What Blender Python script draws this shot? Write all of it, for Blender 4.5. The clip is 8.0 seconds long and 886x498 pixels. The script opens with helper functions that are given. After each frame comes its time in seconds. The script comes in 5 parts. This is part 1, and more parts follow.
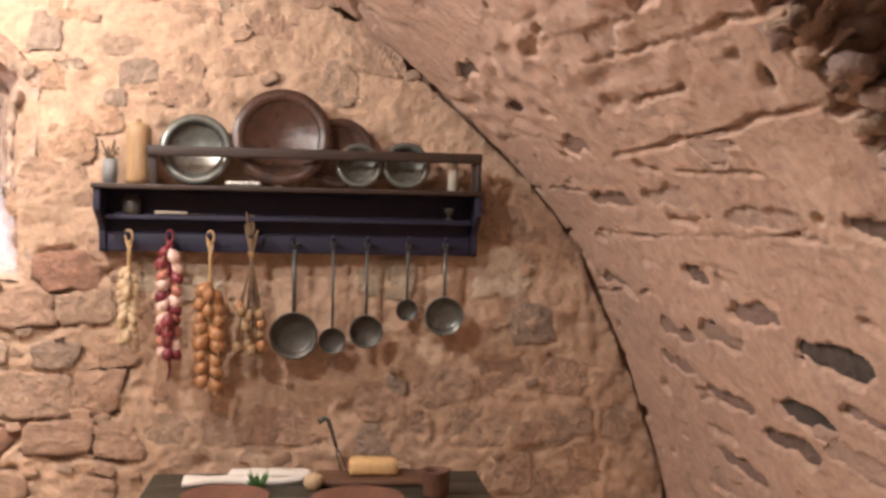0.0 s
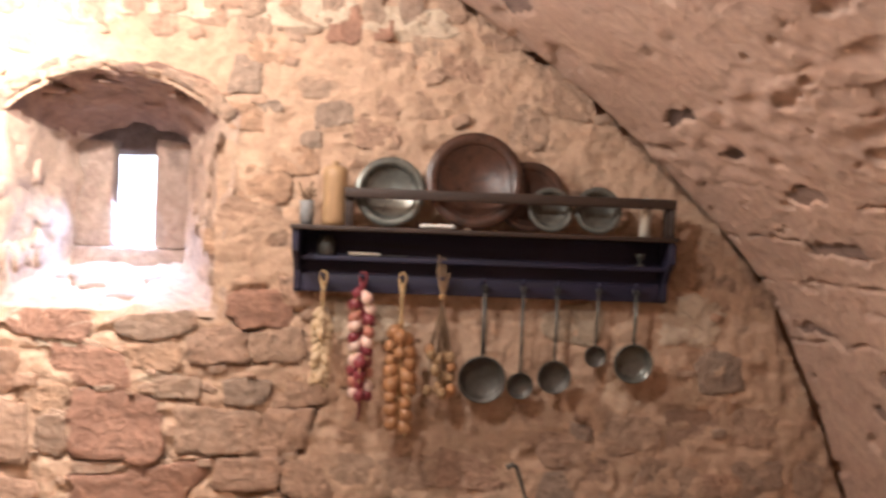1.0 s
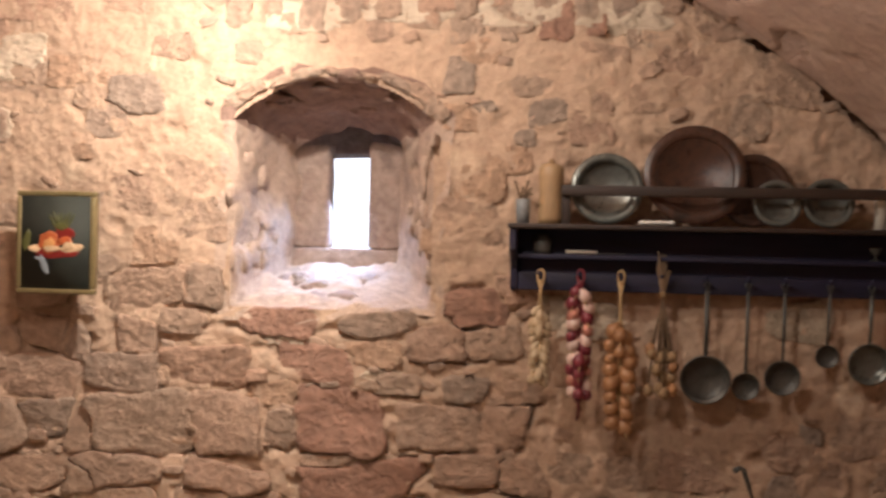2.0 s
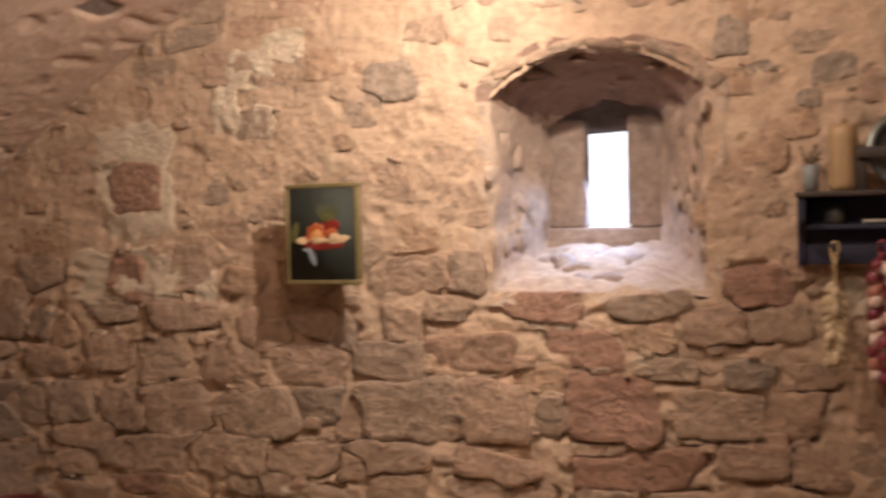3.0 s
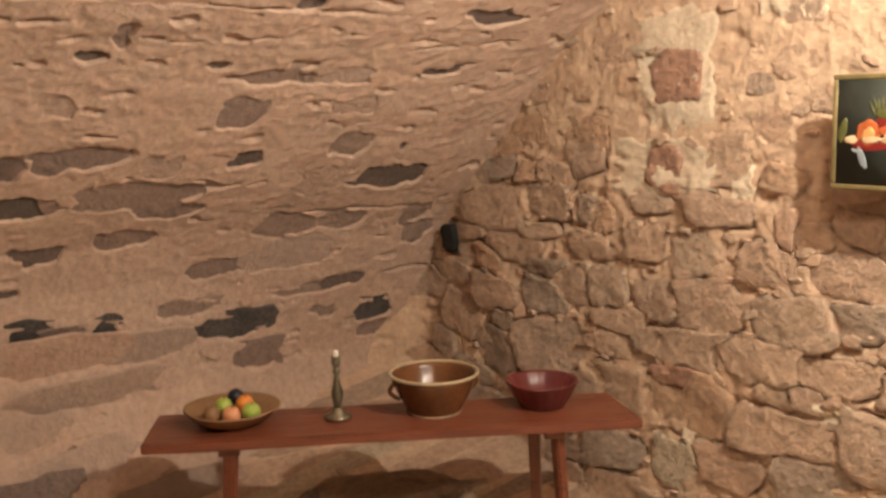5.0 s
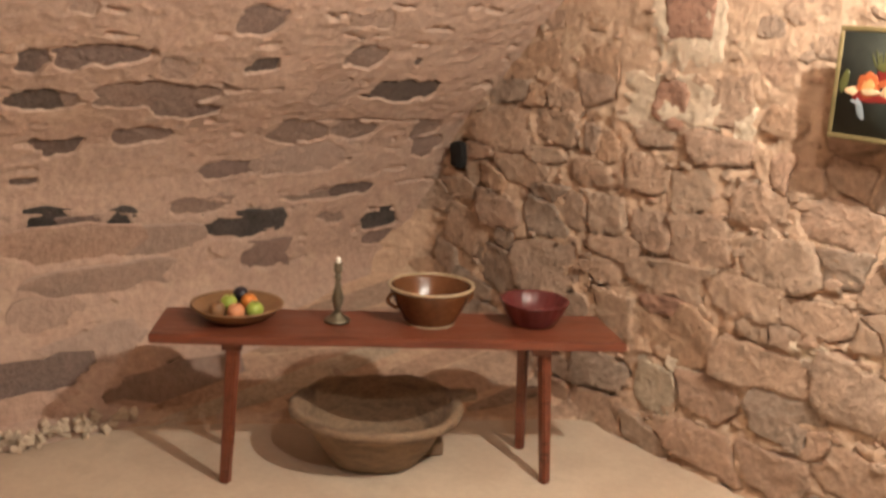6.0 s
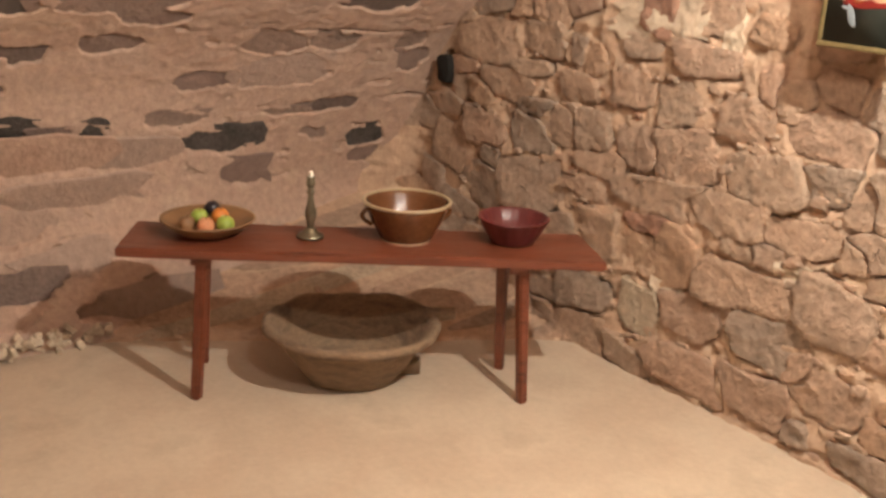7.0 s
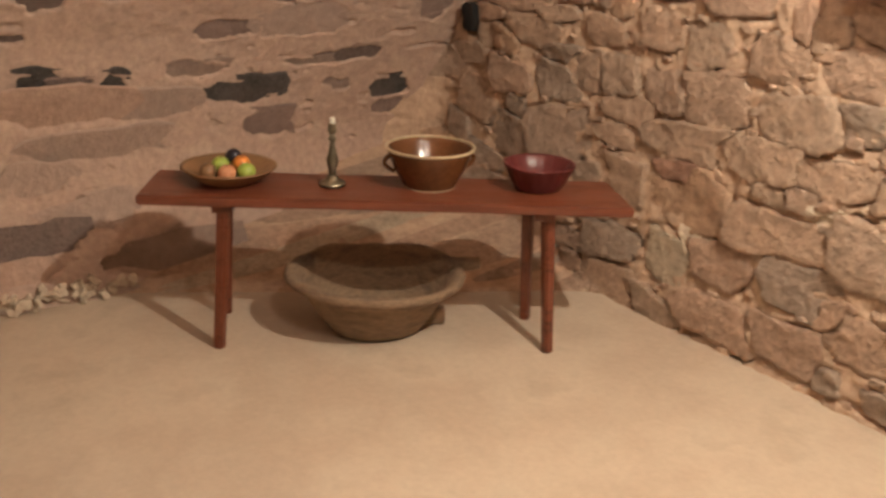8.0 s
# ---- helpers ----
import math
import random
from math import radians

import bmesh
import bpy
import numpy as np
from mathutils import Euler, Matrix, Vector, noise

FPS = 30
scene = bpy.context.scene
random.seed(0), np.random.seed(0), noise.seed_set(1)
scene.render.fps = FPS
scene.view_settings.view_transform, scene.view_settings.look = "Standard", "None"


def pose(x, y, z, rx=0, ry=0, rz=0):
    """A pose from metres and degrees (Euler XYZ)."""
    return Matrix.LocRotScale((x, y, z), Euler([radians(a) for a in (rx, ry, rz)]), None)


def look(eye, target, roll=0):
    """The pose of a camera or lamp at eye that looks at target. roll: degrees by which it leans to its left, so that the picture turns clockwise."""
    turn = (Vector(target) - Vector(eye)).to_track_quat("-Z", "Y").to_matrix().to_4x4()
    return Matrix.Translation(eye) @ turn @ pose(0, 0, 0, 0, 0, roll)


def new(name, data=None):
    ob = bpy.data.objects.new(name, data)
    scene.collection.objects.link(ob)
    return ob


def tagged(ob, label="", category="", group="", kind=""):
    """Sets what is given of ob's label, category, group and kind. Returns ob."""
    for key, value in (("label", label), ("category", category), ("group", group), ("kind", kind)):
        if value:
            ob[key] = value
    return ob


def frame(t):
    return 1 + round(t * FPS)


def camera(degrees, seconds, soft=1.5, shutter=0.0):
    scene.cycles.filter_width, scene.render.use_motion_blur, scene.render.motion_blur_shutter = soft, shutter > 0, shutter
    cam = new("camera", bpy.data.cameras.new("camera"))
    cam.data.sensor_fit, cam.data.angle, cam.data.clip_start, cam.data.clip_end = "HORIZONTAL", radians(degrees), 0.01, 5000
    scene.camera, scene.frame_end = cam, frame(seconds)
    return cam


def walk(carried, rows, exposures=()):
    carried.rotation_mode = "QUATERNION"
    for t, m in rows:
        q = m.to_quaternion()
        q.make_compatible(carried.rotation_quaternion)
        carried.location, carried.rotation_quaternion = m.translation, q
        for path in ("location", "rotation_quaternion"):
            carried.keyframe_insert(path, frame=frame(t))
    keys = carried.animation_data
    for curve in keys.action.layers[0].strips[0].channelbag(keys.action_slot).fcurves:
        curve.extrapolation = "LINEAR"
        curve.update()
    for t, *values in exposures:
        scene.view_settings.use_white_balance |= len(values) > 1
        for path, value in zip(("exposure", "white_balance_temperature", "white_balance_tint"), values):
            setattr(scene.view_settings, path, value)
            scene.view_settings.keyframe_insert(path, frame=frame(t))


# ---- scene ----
cam = camera(48.0, 8.0, soft=2.8, shutter=0.4)

PATH = [
    (0, (1.459, -3.444, 1.611), (1.702, -1.459, 1.561), 1.1),
    (0.5, (1.345, -3.42, 1.59), (1.524, -1.428, 1.594), 1.1),
    (1, (1.095, -3.391, 1.648), (1.175, -1.393, 1.654), 2.1),
    (1.2, (1.015, -3.407, 1.662), (1.034, -1.407, 1.668), 2.1),
    (2.3, (0.89, -3.351, 1.651), (0.55, -1.38, 1.635), 0.5),
    (2.5, (0.798, -3.289, 1.652), (0.412, -1.326, 1.638), -0.2),
    (3, (0.756, -3.281, 1.659), (0.072, -1.403, 1.603), -1.3),
    (3.5, (0.614, -3.254, 1.681), (-0.291, -1.471, 1.63), 0.4),
    (4, (0.591, -3.18, 1.722), (-0.654, -1.619, 1.595), 1.0),
    (4.5, (0.723, -3.018, 1.75), (-0.801, -1.742, 1.525), -1.4),
    (4.7, (0.736, -3.024, 1.748), (-0.823, -1.797, 1.495), -2.2),
    (5.8, (0.916, -3.073, 1.796), (-0.657, -1.912, 1.375), 2.9),
    (6, (0.897, -3.081, 1.802), (-0.662, -1.922, 1.327), 2.7),
    (6.5, (0.905, -3.001, 1.774), (-0.65, -1.87, 1.223), 2.7),
    (7, (0.907, -2.899, 1.743), (-0.633, -1.784, 1.123), 3.0),
    (7.5, (0.928, -2.842, 1.702), (-0.593, -1.725, 1.037), 1.6),
    (8, (0.897, -2.855, 1.655), (-0.659, -1.801, 0.97), 2.2),
]
EXPOSURES = [(0, .54, 5750, 14), (0.5, .50, 5780, 14), (1, .27, 5900, 17), (2.5, -.94, 6350, 17), (3, -1.0, 6520, 17), (3.5, -1.0, 6600, 14), (4, -.68, 6700, 11), (4.5, -.14, 6700, 8), (6, .28, 6250, 10), (7, .34, 6230, 10), (8, .08, 6470, 10)]
walk(cam, [(t, look(eye, target, roll)) for t, eye, target, roll in PATH], EXPOSURES)

# ---------------------------------------------------------------- light
world = bpy.data.worlds.new("sky")
scene.world = world
world.use_nodes = True
wn = world.node_tree.nodes
sky = wn.new("ShaderNodeTexSky")
sky.sky_type, sky.sun_disc = "NISHITA", False
sky.sun_elevation, sky.sun_rotation = radians(40), radians(200)
world.node_tree.links.new(sky.outputs[0], wn["Background"].inputs[0])
wn["Background"].inputs[1].default_value = 0.12


def lamp(name, place, power, color, size):
    data = bpy.data.lights.new(name, "POINT")
    data.energy, data.color, data.shadow_soft_size = power, color, size
    ob = new(name, data)
    ob.location = place
    return ob


WARM = (1.0, 0.905, 0.75)
# second light at lamp_near_wall's place, added to brighten the left side
key = bpy.data.lights.new("near_wall_spot", "SPOT")
key.energy, key.color, key.shadow_soft_size = 152, WARM, 0.02
key.spot_size, key.spot_blend = radians(176), 0.55
new("near_wall_spot", key).matrix_world = look((0.07, -0.92, 2.56), (-1.9, -0.72, 1.55))
lamp("lamp_near_wall", (0.10, -0.92, 2.56), 55, WARM, 0.02)
lamp("lamp_inner", (0.45, -1.95, 2.74), 57, WARM, 0.025)
# weak unseen fill from the rear bay, added to lift the shade
lamp("fill_rear", (0.00, -4.1, 2.50), 5, WARM, 0.06)
daylight = bpy.data.lights.new("slit_daylight", "AREA")
daylight.shape, daylight.size, daylight.size_y = "RECTANGLE", 0.14, 0.33
daylight.energy, daylight.color = 6.5, (0.42, 0.64, 1.0)
daylight.spread = radians(125)
dl = new("slit_daylight", daylight)
dl.matrix_world = look((0.045, 0.535, 1.80), (0.02, 0.28, 1.45))


# ---------------------------------------------------------------- materials
def nodes_of(name, rough=0.8, metal=0.0):
    m = bpy.data.materials.new(name)
    m.use_nodes = True
    nt = m.node_tree
    b = nt.nodes["Principled BSDF"]
    b.inputs["Roughness"].default_value, b.inputs["Metallic"].default_value = rough, metal
    return m, nt, b


def surface(name, colors, scale=4.0, fine=40.0, bump=0.3, rough=0.85, metal=0.0, per_object=None, stretch=(1, 1, 1), dist=0.01, fine_mix=0.35, coord="Object", rough_var=0.1, island=False):
    """Two-scale procedural surface. colors: stops over a broad noise; per_object: colours picked at random by piece."""
    m, nt, b = nodes_of(name, rough, metal)
    n, l = nt.nodes, nt.links
    tc = n.new("ShaderNodeTexCoord")
    mp = n.new("ShaderNodeMapping")
    mp.inputs["Scale"].default_value = stretch
    if coord == "World":
        geo = n.new("ShaderNodeNewGeometry")
        l.new(geo.outputs["Position"], mp.inputs["Vector"])
    else:
        l.new(tc.outputs[coord], mp.inputs["Vector"])
    broad = n.new("ShaderNodeTexNoise")
    broad.inputs["Scale"].default_value, broad.inputs["Detail"].default_value = scale, 5
    broad.inputs["Roughness"].default_value = 0.6
    small = n.new("ShaderNodeTexNoise")
    small.inputs["Scale"].default_value, small.inputs["Detail"].default_value = fine, 6
    small.inputs["Roughness"].default_value = 0.65
    for t in (broad, small):
        l.new(mp.outputs[0], t.inputs["Vector"])
    ramp = n.new("ShaderNodeValToRGB")
    el = ramp.color_ramp.elements
    while len(el) < len(colors):
        el.new(0.5)
    for i, c in enumerate(colors):
        el[i].position = 0.3 + 0.4 * i / max(1, len(colors) - 1)
        el[i].color = (*c, 1)
    l.new(broad.outputs["Fac"], ramp.inputs[0])
    col = ramp.outputs[0]
    if per_object:
        info = n.new("ShaderNodeNewGeometry" if island else "ShaderNodeObjectInfo")
        r2 = n.new("ShaderNodeValToRGB")
        e2 = r2.color_ramp.elements
        while len(e2) < len(per_object):
            e2.new(0.5)
        for i, c in enumerate(per_object):
            e2[i].position = i / (len(per_object) - 1)
            e2[i].color = (*c, 1)
        l.new(info.outputs["Random Per Island" if island else "Random"], r2.inputs[0])
        mx = n.new("ShaderNodeMix")
        mx.data_type = "RGBA"
        mx.inputs["Factor"].default_value = 0.65
        l.new(col, mx.inputs["A"])
        l.new(r2.outputs[0], mx.inputs["B"])
        col = mx.outputs["Result"]
    ov = n.new("ShaderNodeMix")
    ov.data_type, ov.blend_type = "RGBA", "OVERLAY"
    ov.inputs["Factor"].default_value = fine_mix
    l.new(col, ov.inputs["A"])
    l.new(small.outputs["Fac"], ov.inputs["B"])
    l.new(ov.outputs["Result"], b.inputs["Base Color"])
    mr = n.new("ShaderNodeMapRange")
    mr.inputs["To Min"].default_value, mr.inputs["To Max"].default_value = rough - rough_var, min(1, rough + rough_var)
    l.new(small.outputs["Fac"], mr.inputs["Value"])
    l.new(mr.outputs[0], b.inputs["Roughness"])
    if bump:
        add = n.new("ShaderNodeMath")
        add.operation = "MULTIPLY_ADD"
        add.inputs[1].default_value = 0.5
        l.new(broad.outputs["Fac"], add.inputs[0])
        l.new(small.outputs["Fac"], add.inputs[2])
        bp = n.new("ShaderNodeBump")
        bp.inputs["Strength"].default_value, bp.inputs["Distance"].default_value = bump, dist
        l.new(add.outputs[0], bp.inputs["Height"])
        l.new(bp.outputs[0], b.inputs["Normal"])
    return m


STONES = [(0.43, 0.285, 0.20), (0.50, 0.345, 0.24), (0.40, 0.285, 0.21), (0.51, 0.32, 0.22), (0.46, 0.34, 0.245), (0.37, 0.28, 0.215), (0.54, 0.38, 0.265)]
DARKS = [(0.13, 0.105, 0.09), (0.20, 0.145, 0.12), (0.17, 0.12, 0.105), (0.24, 0.17, 0.14)]
mortar_mat = surface("lime_mortar", [(0.44, 0.30, 0.21), (0.58, 0.41, 0.285), (0.52, 0.36, 0.25), (0.66, 0.50, 0.35)], 4.5, 28, 1.0, 0.93, coord="World", dist=0.016, fine_mix=0.42)
plaster_mat = surface("vault_plaster", [(0.42, 0.295, 0.23), (0.50, 0.36, 0.28), (0.47, 0.33, 0.255), (0.55, 0.405, 0.31)], 3.2, 34, 0.75, 0.93, coord="World", dist=0.012, fine_mix=0.38, stretch=(1, 0.9, 1))
stone_mat = surface("rubble_stone", [(0.37, 0.25, 0.18), (0.53, 0.365, 0.26), (0.45, 0.305, 0.22)], 7, 30, 1.0, 0.92, per_object=STONES, coord="World", dist=0.03, fine_mix=0.6)
chip_mat = surface("stone_chips", [(0.37, 0.25, 0.18), (0.53, 0.365, 0.26), (0.45, 0.305, 0.22)], 7, 30, 1.0, 0.92, per_object=STONES, coord="World", dist=0.016, fine_mix=0.5, island=True)
red_stone_mat = surface("red_sandstone", [(0.35, 0.195, 0.135), (0.45, 0.265, 0.185)], 7, 30, 1.0, 0.92, coord="World", dist=0.03, fine_mix=0.6)
dark_stone_mat = surface("slate_stone", [(0.13, 0.10, 0.085), (0.23, 0.17, 0.14)], 9, 45, 1.0, 0.88, per_object=DARKS, coord="World", dist=0.02, fine_mix=0.5)
grey_stone_mat = surface("grey_rubble_stone", [(0.29, 0.215, 0.165), (0.41, 0.31, 0.235), (0.34, 0.25, 0.19)], 7, 30, 1.0, 0.92, coord="World", dist=0.03, fine_mix=0.6)
ochre_stone_mat = surface("ochre_sandstone", [(0.43, 0.275, 0.18), (0.56, 0.375, 0.25)], 7, 30, 1.0, 0.92, coord="World", dist=0.03, fine_mix=0.6)
pale_stone_mat = surface("pale_limestone", [(0.47, 0.375, 0.27), (0.60, 0.49, 0.36)], 8, 34, 1.0, 0.92, coord="World", dist=0.03, fine_mix=0.6)
black_stone_mat = surface("sooty_slate", [(0.055, 0.05, 0.045), (0.12, 0.10, 0.09)], 9, 45, 1.0, 0.88, coord="World", dist=0.015, fine_mix=0.5)
slate_mat = surface("brown_slate", [(0.21, 0.15, 0.125), (0.33, 0.24, 0.195)], 6, 24, 1.0, 0.88, per_object=[(0.21, 0.15, 0.13), (0.30, 0.21, 0.175), (0.34, 0.25, 0.2)], coord="World", dist=0.015, fine_mix=0.3)
pale_slate_mat = surface("pale_slate", [(0.38, 0.275, 0.22), (0.49, 0.355, 0.28)], 6, 24, 1.0, 0.88, per_object=[(0.40, 0.30, 0.25), (0.49, 0.355, 0.28)], coord="World", dist=0.015, fine_mix=0.3)
red_slate_mat = surface("reddish_vault_stone", [(0.43, 0.29, 0.22), (0.52, 0.36, 0.275)], 6, 24, 1.0, 0.88, coord="World", dist=0.015, fine_mix=0.3)
cream_mat = surface("pale_lime_patch", [(0.52, 0.415, 0.30), (0.67, 0.55, 0.415)], 9, 45, 0.8, 0.93, coord="World", dist=0.012)
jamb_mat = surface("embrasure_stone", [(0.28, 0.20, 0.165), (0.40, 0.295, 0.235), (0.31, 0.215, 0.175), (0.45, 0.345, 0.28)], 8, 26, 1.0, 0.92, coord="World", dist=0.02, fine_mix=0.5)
reveal_mat = surface("pale_reveal", [(0.40, 0.295, 0.225), (0.54, 0.40, 0.305), (0.46, 0.335, 0.255)], 8, 26, 1.0, 0.92, coord="World", dist=0.02, fine_mix=0.5)
hood_mat = surface("dark_red_arch", [(0.24, 0.15, 0.115), (0.35, 0.225, 0.17), (0.28, 0.175, 0.135)], 8, 30, 1.0, 0.92, coord="World", dist=0.02, fine_mix=0.5)
floor_mat = surface("screed_floor", [(0.43, 0.34, 0.25), (0.56, 0.455, 0.34), (0.49, 0.385, 0.285), (0.54, 0.44, 0.33)], 1.6, 34, 0.15, 0.7, coord="World", dist=0.005, fine_mix=0.16)
redwood_mat = surface("red_stained_wood", [(0.075, 0.022, 0.013), (0.185, 0.055, 0.028), (0.115, 0.034, 0.018)], 6, 45, 0.3, 0.3, stretch=(0.35, 6, 6), dist=0.003)
navy_mat = surface("dark_painted_wood", [(0.009, 0.008, 0.026), (0.017, 0.015, 0.042), (0.012, 0.011, 0.023)], 5, 40, 0.2, 0.6, stretch=(0.4, 4, 4), dist=0.002)
darkwood_mat = surface("dark_brown_wood", [(0.024, 0.015, 0.011), (0.046, 0.026, 0.017)], 5, 40, 0.3, 0.55, stretch=(0.4, 5, 5), dist=0.003)
boardwood_mat = surface("worn_board_wood", [(0.09, 0.045, 0.026), (0.16, 0.085, 0.05)], 5, 40, 0.3, 0.6, stretch=(0.4, 5, 5), dist=0.003)
palewood_mat = surface("pale_turned_wood", [(0.33, 0.21, 0.105), (0.43, 0.285, 0.15)], 6, 40, 0.15, 0.5, stretch=(5, 5, 0.5), dist=0.002)
pewter_mat = surface("pewter", [(0.13, 0.138, 0.123), (0.19, 0.20, 0.18)], 5, 40, 0.06, 0.30, 0.5, dist=0.003)
iron_mat = surface("wrought_iron", [(0.075, 0.075, 0.068), (0.14, 0.135, 0.12)], 10, 60, 0.3, 0.5, 0.45, dist=0.002)
clay_mat = surface("brown_glazed_clay", [(0.018, 0.013, 0.011), (0.075, 0.034, 0.021), (0.032, 0.019, 0.014)], 13, 60, 0.5, 0.3, dist=0.003)
crock_mat = surface("honey_brown_glaze", [(0.09, 0.034, 0.013), (0.15, 0.06, 0.023)], 5, 40, 0.12, 0.2, dist=0.002)
crock_rim_mat = surface("pale_glaze_rim", [(0.38, 0.29, 0.17), (0.48, 0.38, 0.24)], 8, 50, 0.1, 0.3)
redclay_mat = surface("dark_red_glaze", [(0.085, 0.016, 0.016), (0.14, 0.028, 0.025)], 7, 50, 0.2, 0.33, dist=0.003)
vat_mat = surface("weathered_hollowed_wood", [(0.11, 0.068, 0.042), (0.27, 0.18, 0.108), (0.17, 0.108, 0.066)], 6, 40, 0.9, 0.75, stretch=(1, 1, 3), dist=0.01, fine_mix=0.55)
basket_mat = surface("wooden_fruit_bowl", [(0.18, 0.095, 0.042), (0.28, 0.155, 0.072)], 7, 50, 0.3, 0.5, dist=0.004)
stoneware_mat = surface("grey_stoneware", [(0.20, 0.21, 0.21), (0.28, 0.29, 0.29)], 9, 60, 0.15, 0.5)
seed_mat = surface("dry_seed_head", [(0.26, 0.16, 0.08), (0.40, 0.27, 0.14)], 14, 80, 0.4, 0.75)
hole_shade_mat = surface("wall_hole_shade", [(0.008, 0.007, 0.006), (0.016, 0.014, 0.012)], 14, 60, 0.3, 0.95)
bronze_mat = surface("tarnished_brass", [(0.19, 0.17, 0.115), (0.30, 0.27, 0.195)], 14, 70, 0.1, 0.36, 0.85)
wax_mat = surface("white_wax", [(0.75, 0.70, 0.58), (0.80, 0.76, 0.66)], 9, 40, 0.05, 0.5)
straw_mat = surface("dry_straw", [(0.42, 0.28, 0.13), (0.55, 0.38, 0.19)], 12, 80, 0.4, 0.8, stretch=(6, 6, 1), dist=0.002)
twig_mat = surface("dry_twig", [(0.13, 0.08, 0.045), (0.23, 0.15, 0.085)], 14, 80, 0.4, 0.85, dist=0.002)
garlic_mat = surface("garlic_skin", [(0.50, 0.37, 0.22), (0.62, 0.49, 0.32)], 14, 80, 0.15, 0.55, stretch=(3, 3, 1))
redonion_mat = surface("red_onion_skin", [(0.15, 0.018, 0.028), (0.26, 0.045, 0.055)], 14, 80, 0.15, 0.35, stretch=(3, 3, 1))
paleonion_mat = surface("pink_onion_skin", [(0.66, 0.40, 0.33), (0.82, 0.66, 0.57)], 14, 80, 0.15, 0.4, stretch=(3, 3, 1))
salmon_mat = surface("salmon_onion_skin", [(0.36, 0.12, 0.085), (0.52, 0.24, 0.17)], 14, 80, 0.15, 0.4, stretch=(3, 3, 1))
onion_mat = surface("brown_onion_skin", [(0.29, 0.135, 0.055), (0.43, 0.22, 0.095)], 14, 80, 0.15, 0.42, stretch=(3, 3, 1))
gilt_mat = surface("dull_gilt_frame", [(0.17, 0.13, 0.055), (0.26, 0.20, 0.09)], 12, 60, 0.3, 0.45, 0.3, dist=0.002)
canvas_mat = surface("dark_canvas", [(0.014, 0.018, 0.013), (0.032, 0.036, 0.026)], 8, 60, 0.05, 0.8)
cloth_mat = surface("white_cloth", [(0.72, 0.70, 0.64), (0.80, 0.78, 0.73)], 9, 60, 0.3, 0.85, dist=0.003)
cheese_mat = surface("yellow_cheese", [(0.66, 0.43, 0.18), (0.74, 0.53, 0.27)], 8, 50, 0.1, 0.5)
greentable_mat = surface("dark_table_paint", [(0.035, 0.035, 0.024), (0.055, 0.05, 0.034)], 5, 40, 0.2, 0.5)
leaf_mat = surface("green_leaf", [(0.04, 0.12, 0.03), (0.07, 0.20, 0.05)], 12, 60, 0.2, 0.5)
terracotta_mat = surface("terracotta", [(0.13, 0.062, 0.042), (0.20, 0.098, 0.064)], 8, 60, 0.2, 0.7)


def paint(name, color, rough=0.4):
    dim = tuple(c * 0.75 for c in color)
    return surface(name, [dim, color], 16, 80, 0.05, rough)


green_mat = paint("green_apple_skin", (0.36, 0.46, 0.08))
orange_mat = paint("orange_peel", (0.72, 0.24, 0.04), 0.5)
peach_mat = paint("peach_skin", (0.68, 0.30, 0.15), 0.6)
plum_mat = paint("dark_plum_skin", (0.02, 0.016, 0.025), 0.3)
p_red, p_orange, p_cream, p_leaf, p_grey, p_glow = (paint("paint_red", (0.22, 0.02, 0.015)), paint("paint_orange", (0.46, 0.11, 0.035)), paint("paint_cream", (0.68, 0.47, 0.28)),
                                           paint("paint_olive", (0.10, 0.10, 0.03)), paint("paint_grey", (0.22, 0.25, 0.27)), paint("paint_yellow", (0.70, 0.34, 0.12)))


# ---------------------------------------------------------------- mesh helpers
def mesh_of(bm, name, mat, smooth=True):
    me = bpy.data.meshes.new(name)
    bm.normal_update()
    bm.to_mesh(me)
    bm.free()
    me.materials.append(mat)
    if smooth:
        me.polygons.foreach_set("use_smooth", [True] * len(me.polygons))
    return me


def part(name, bm, mat, parent, label="", smooth=True):
    ob = new(name, mesh_of(bm, name, mat, smooth))
    ob.parent = parent
    if label:
        tagged(ob, label)
    return ob


def thing(name, place, label, category, group="", rz=0, kind=""):
    ob = new(name)
    ob.matrix_world = pose(*place, 0, 0, rz)
    return tagged(ob, label, category, group, kind)


def box(bm, center, size, bevel=0.0, turn=None):
    r = bmesh.ops.create_cube(bm, size=1, matrix=Matrix.Translation(center) @ (turn or Matrix()) @ Matrix.Diagonal((*size, 1)))
    if bevel:
        es = list({e for v in r["verts"] for e in v.link_edges})
        bmesh.ops.bevel(bm, geom=es, offset=bevel, segments=2, affect="EDGES", profile=0.6)
    return bm


def boxed(center, size, bevel=0.0, turn=None):
    return box(bmesh.new(), center, size, bevel, turn)


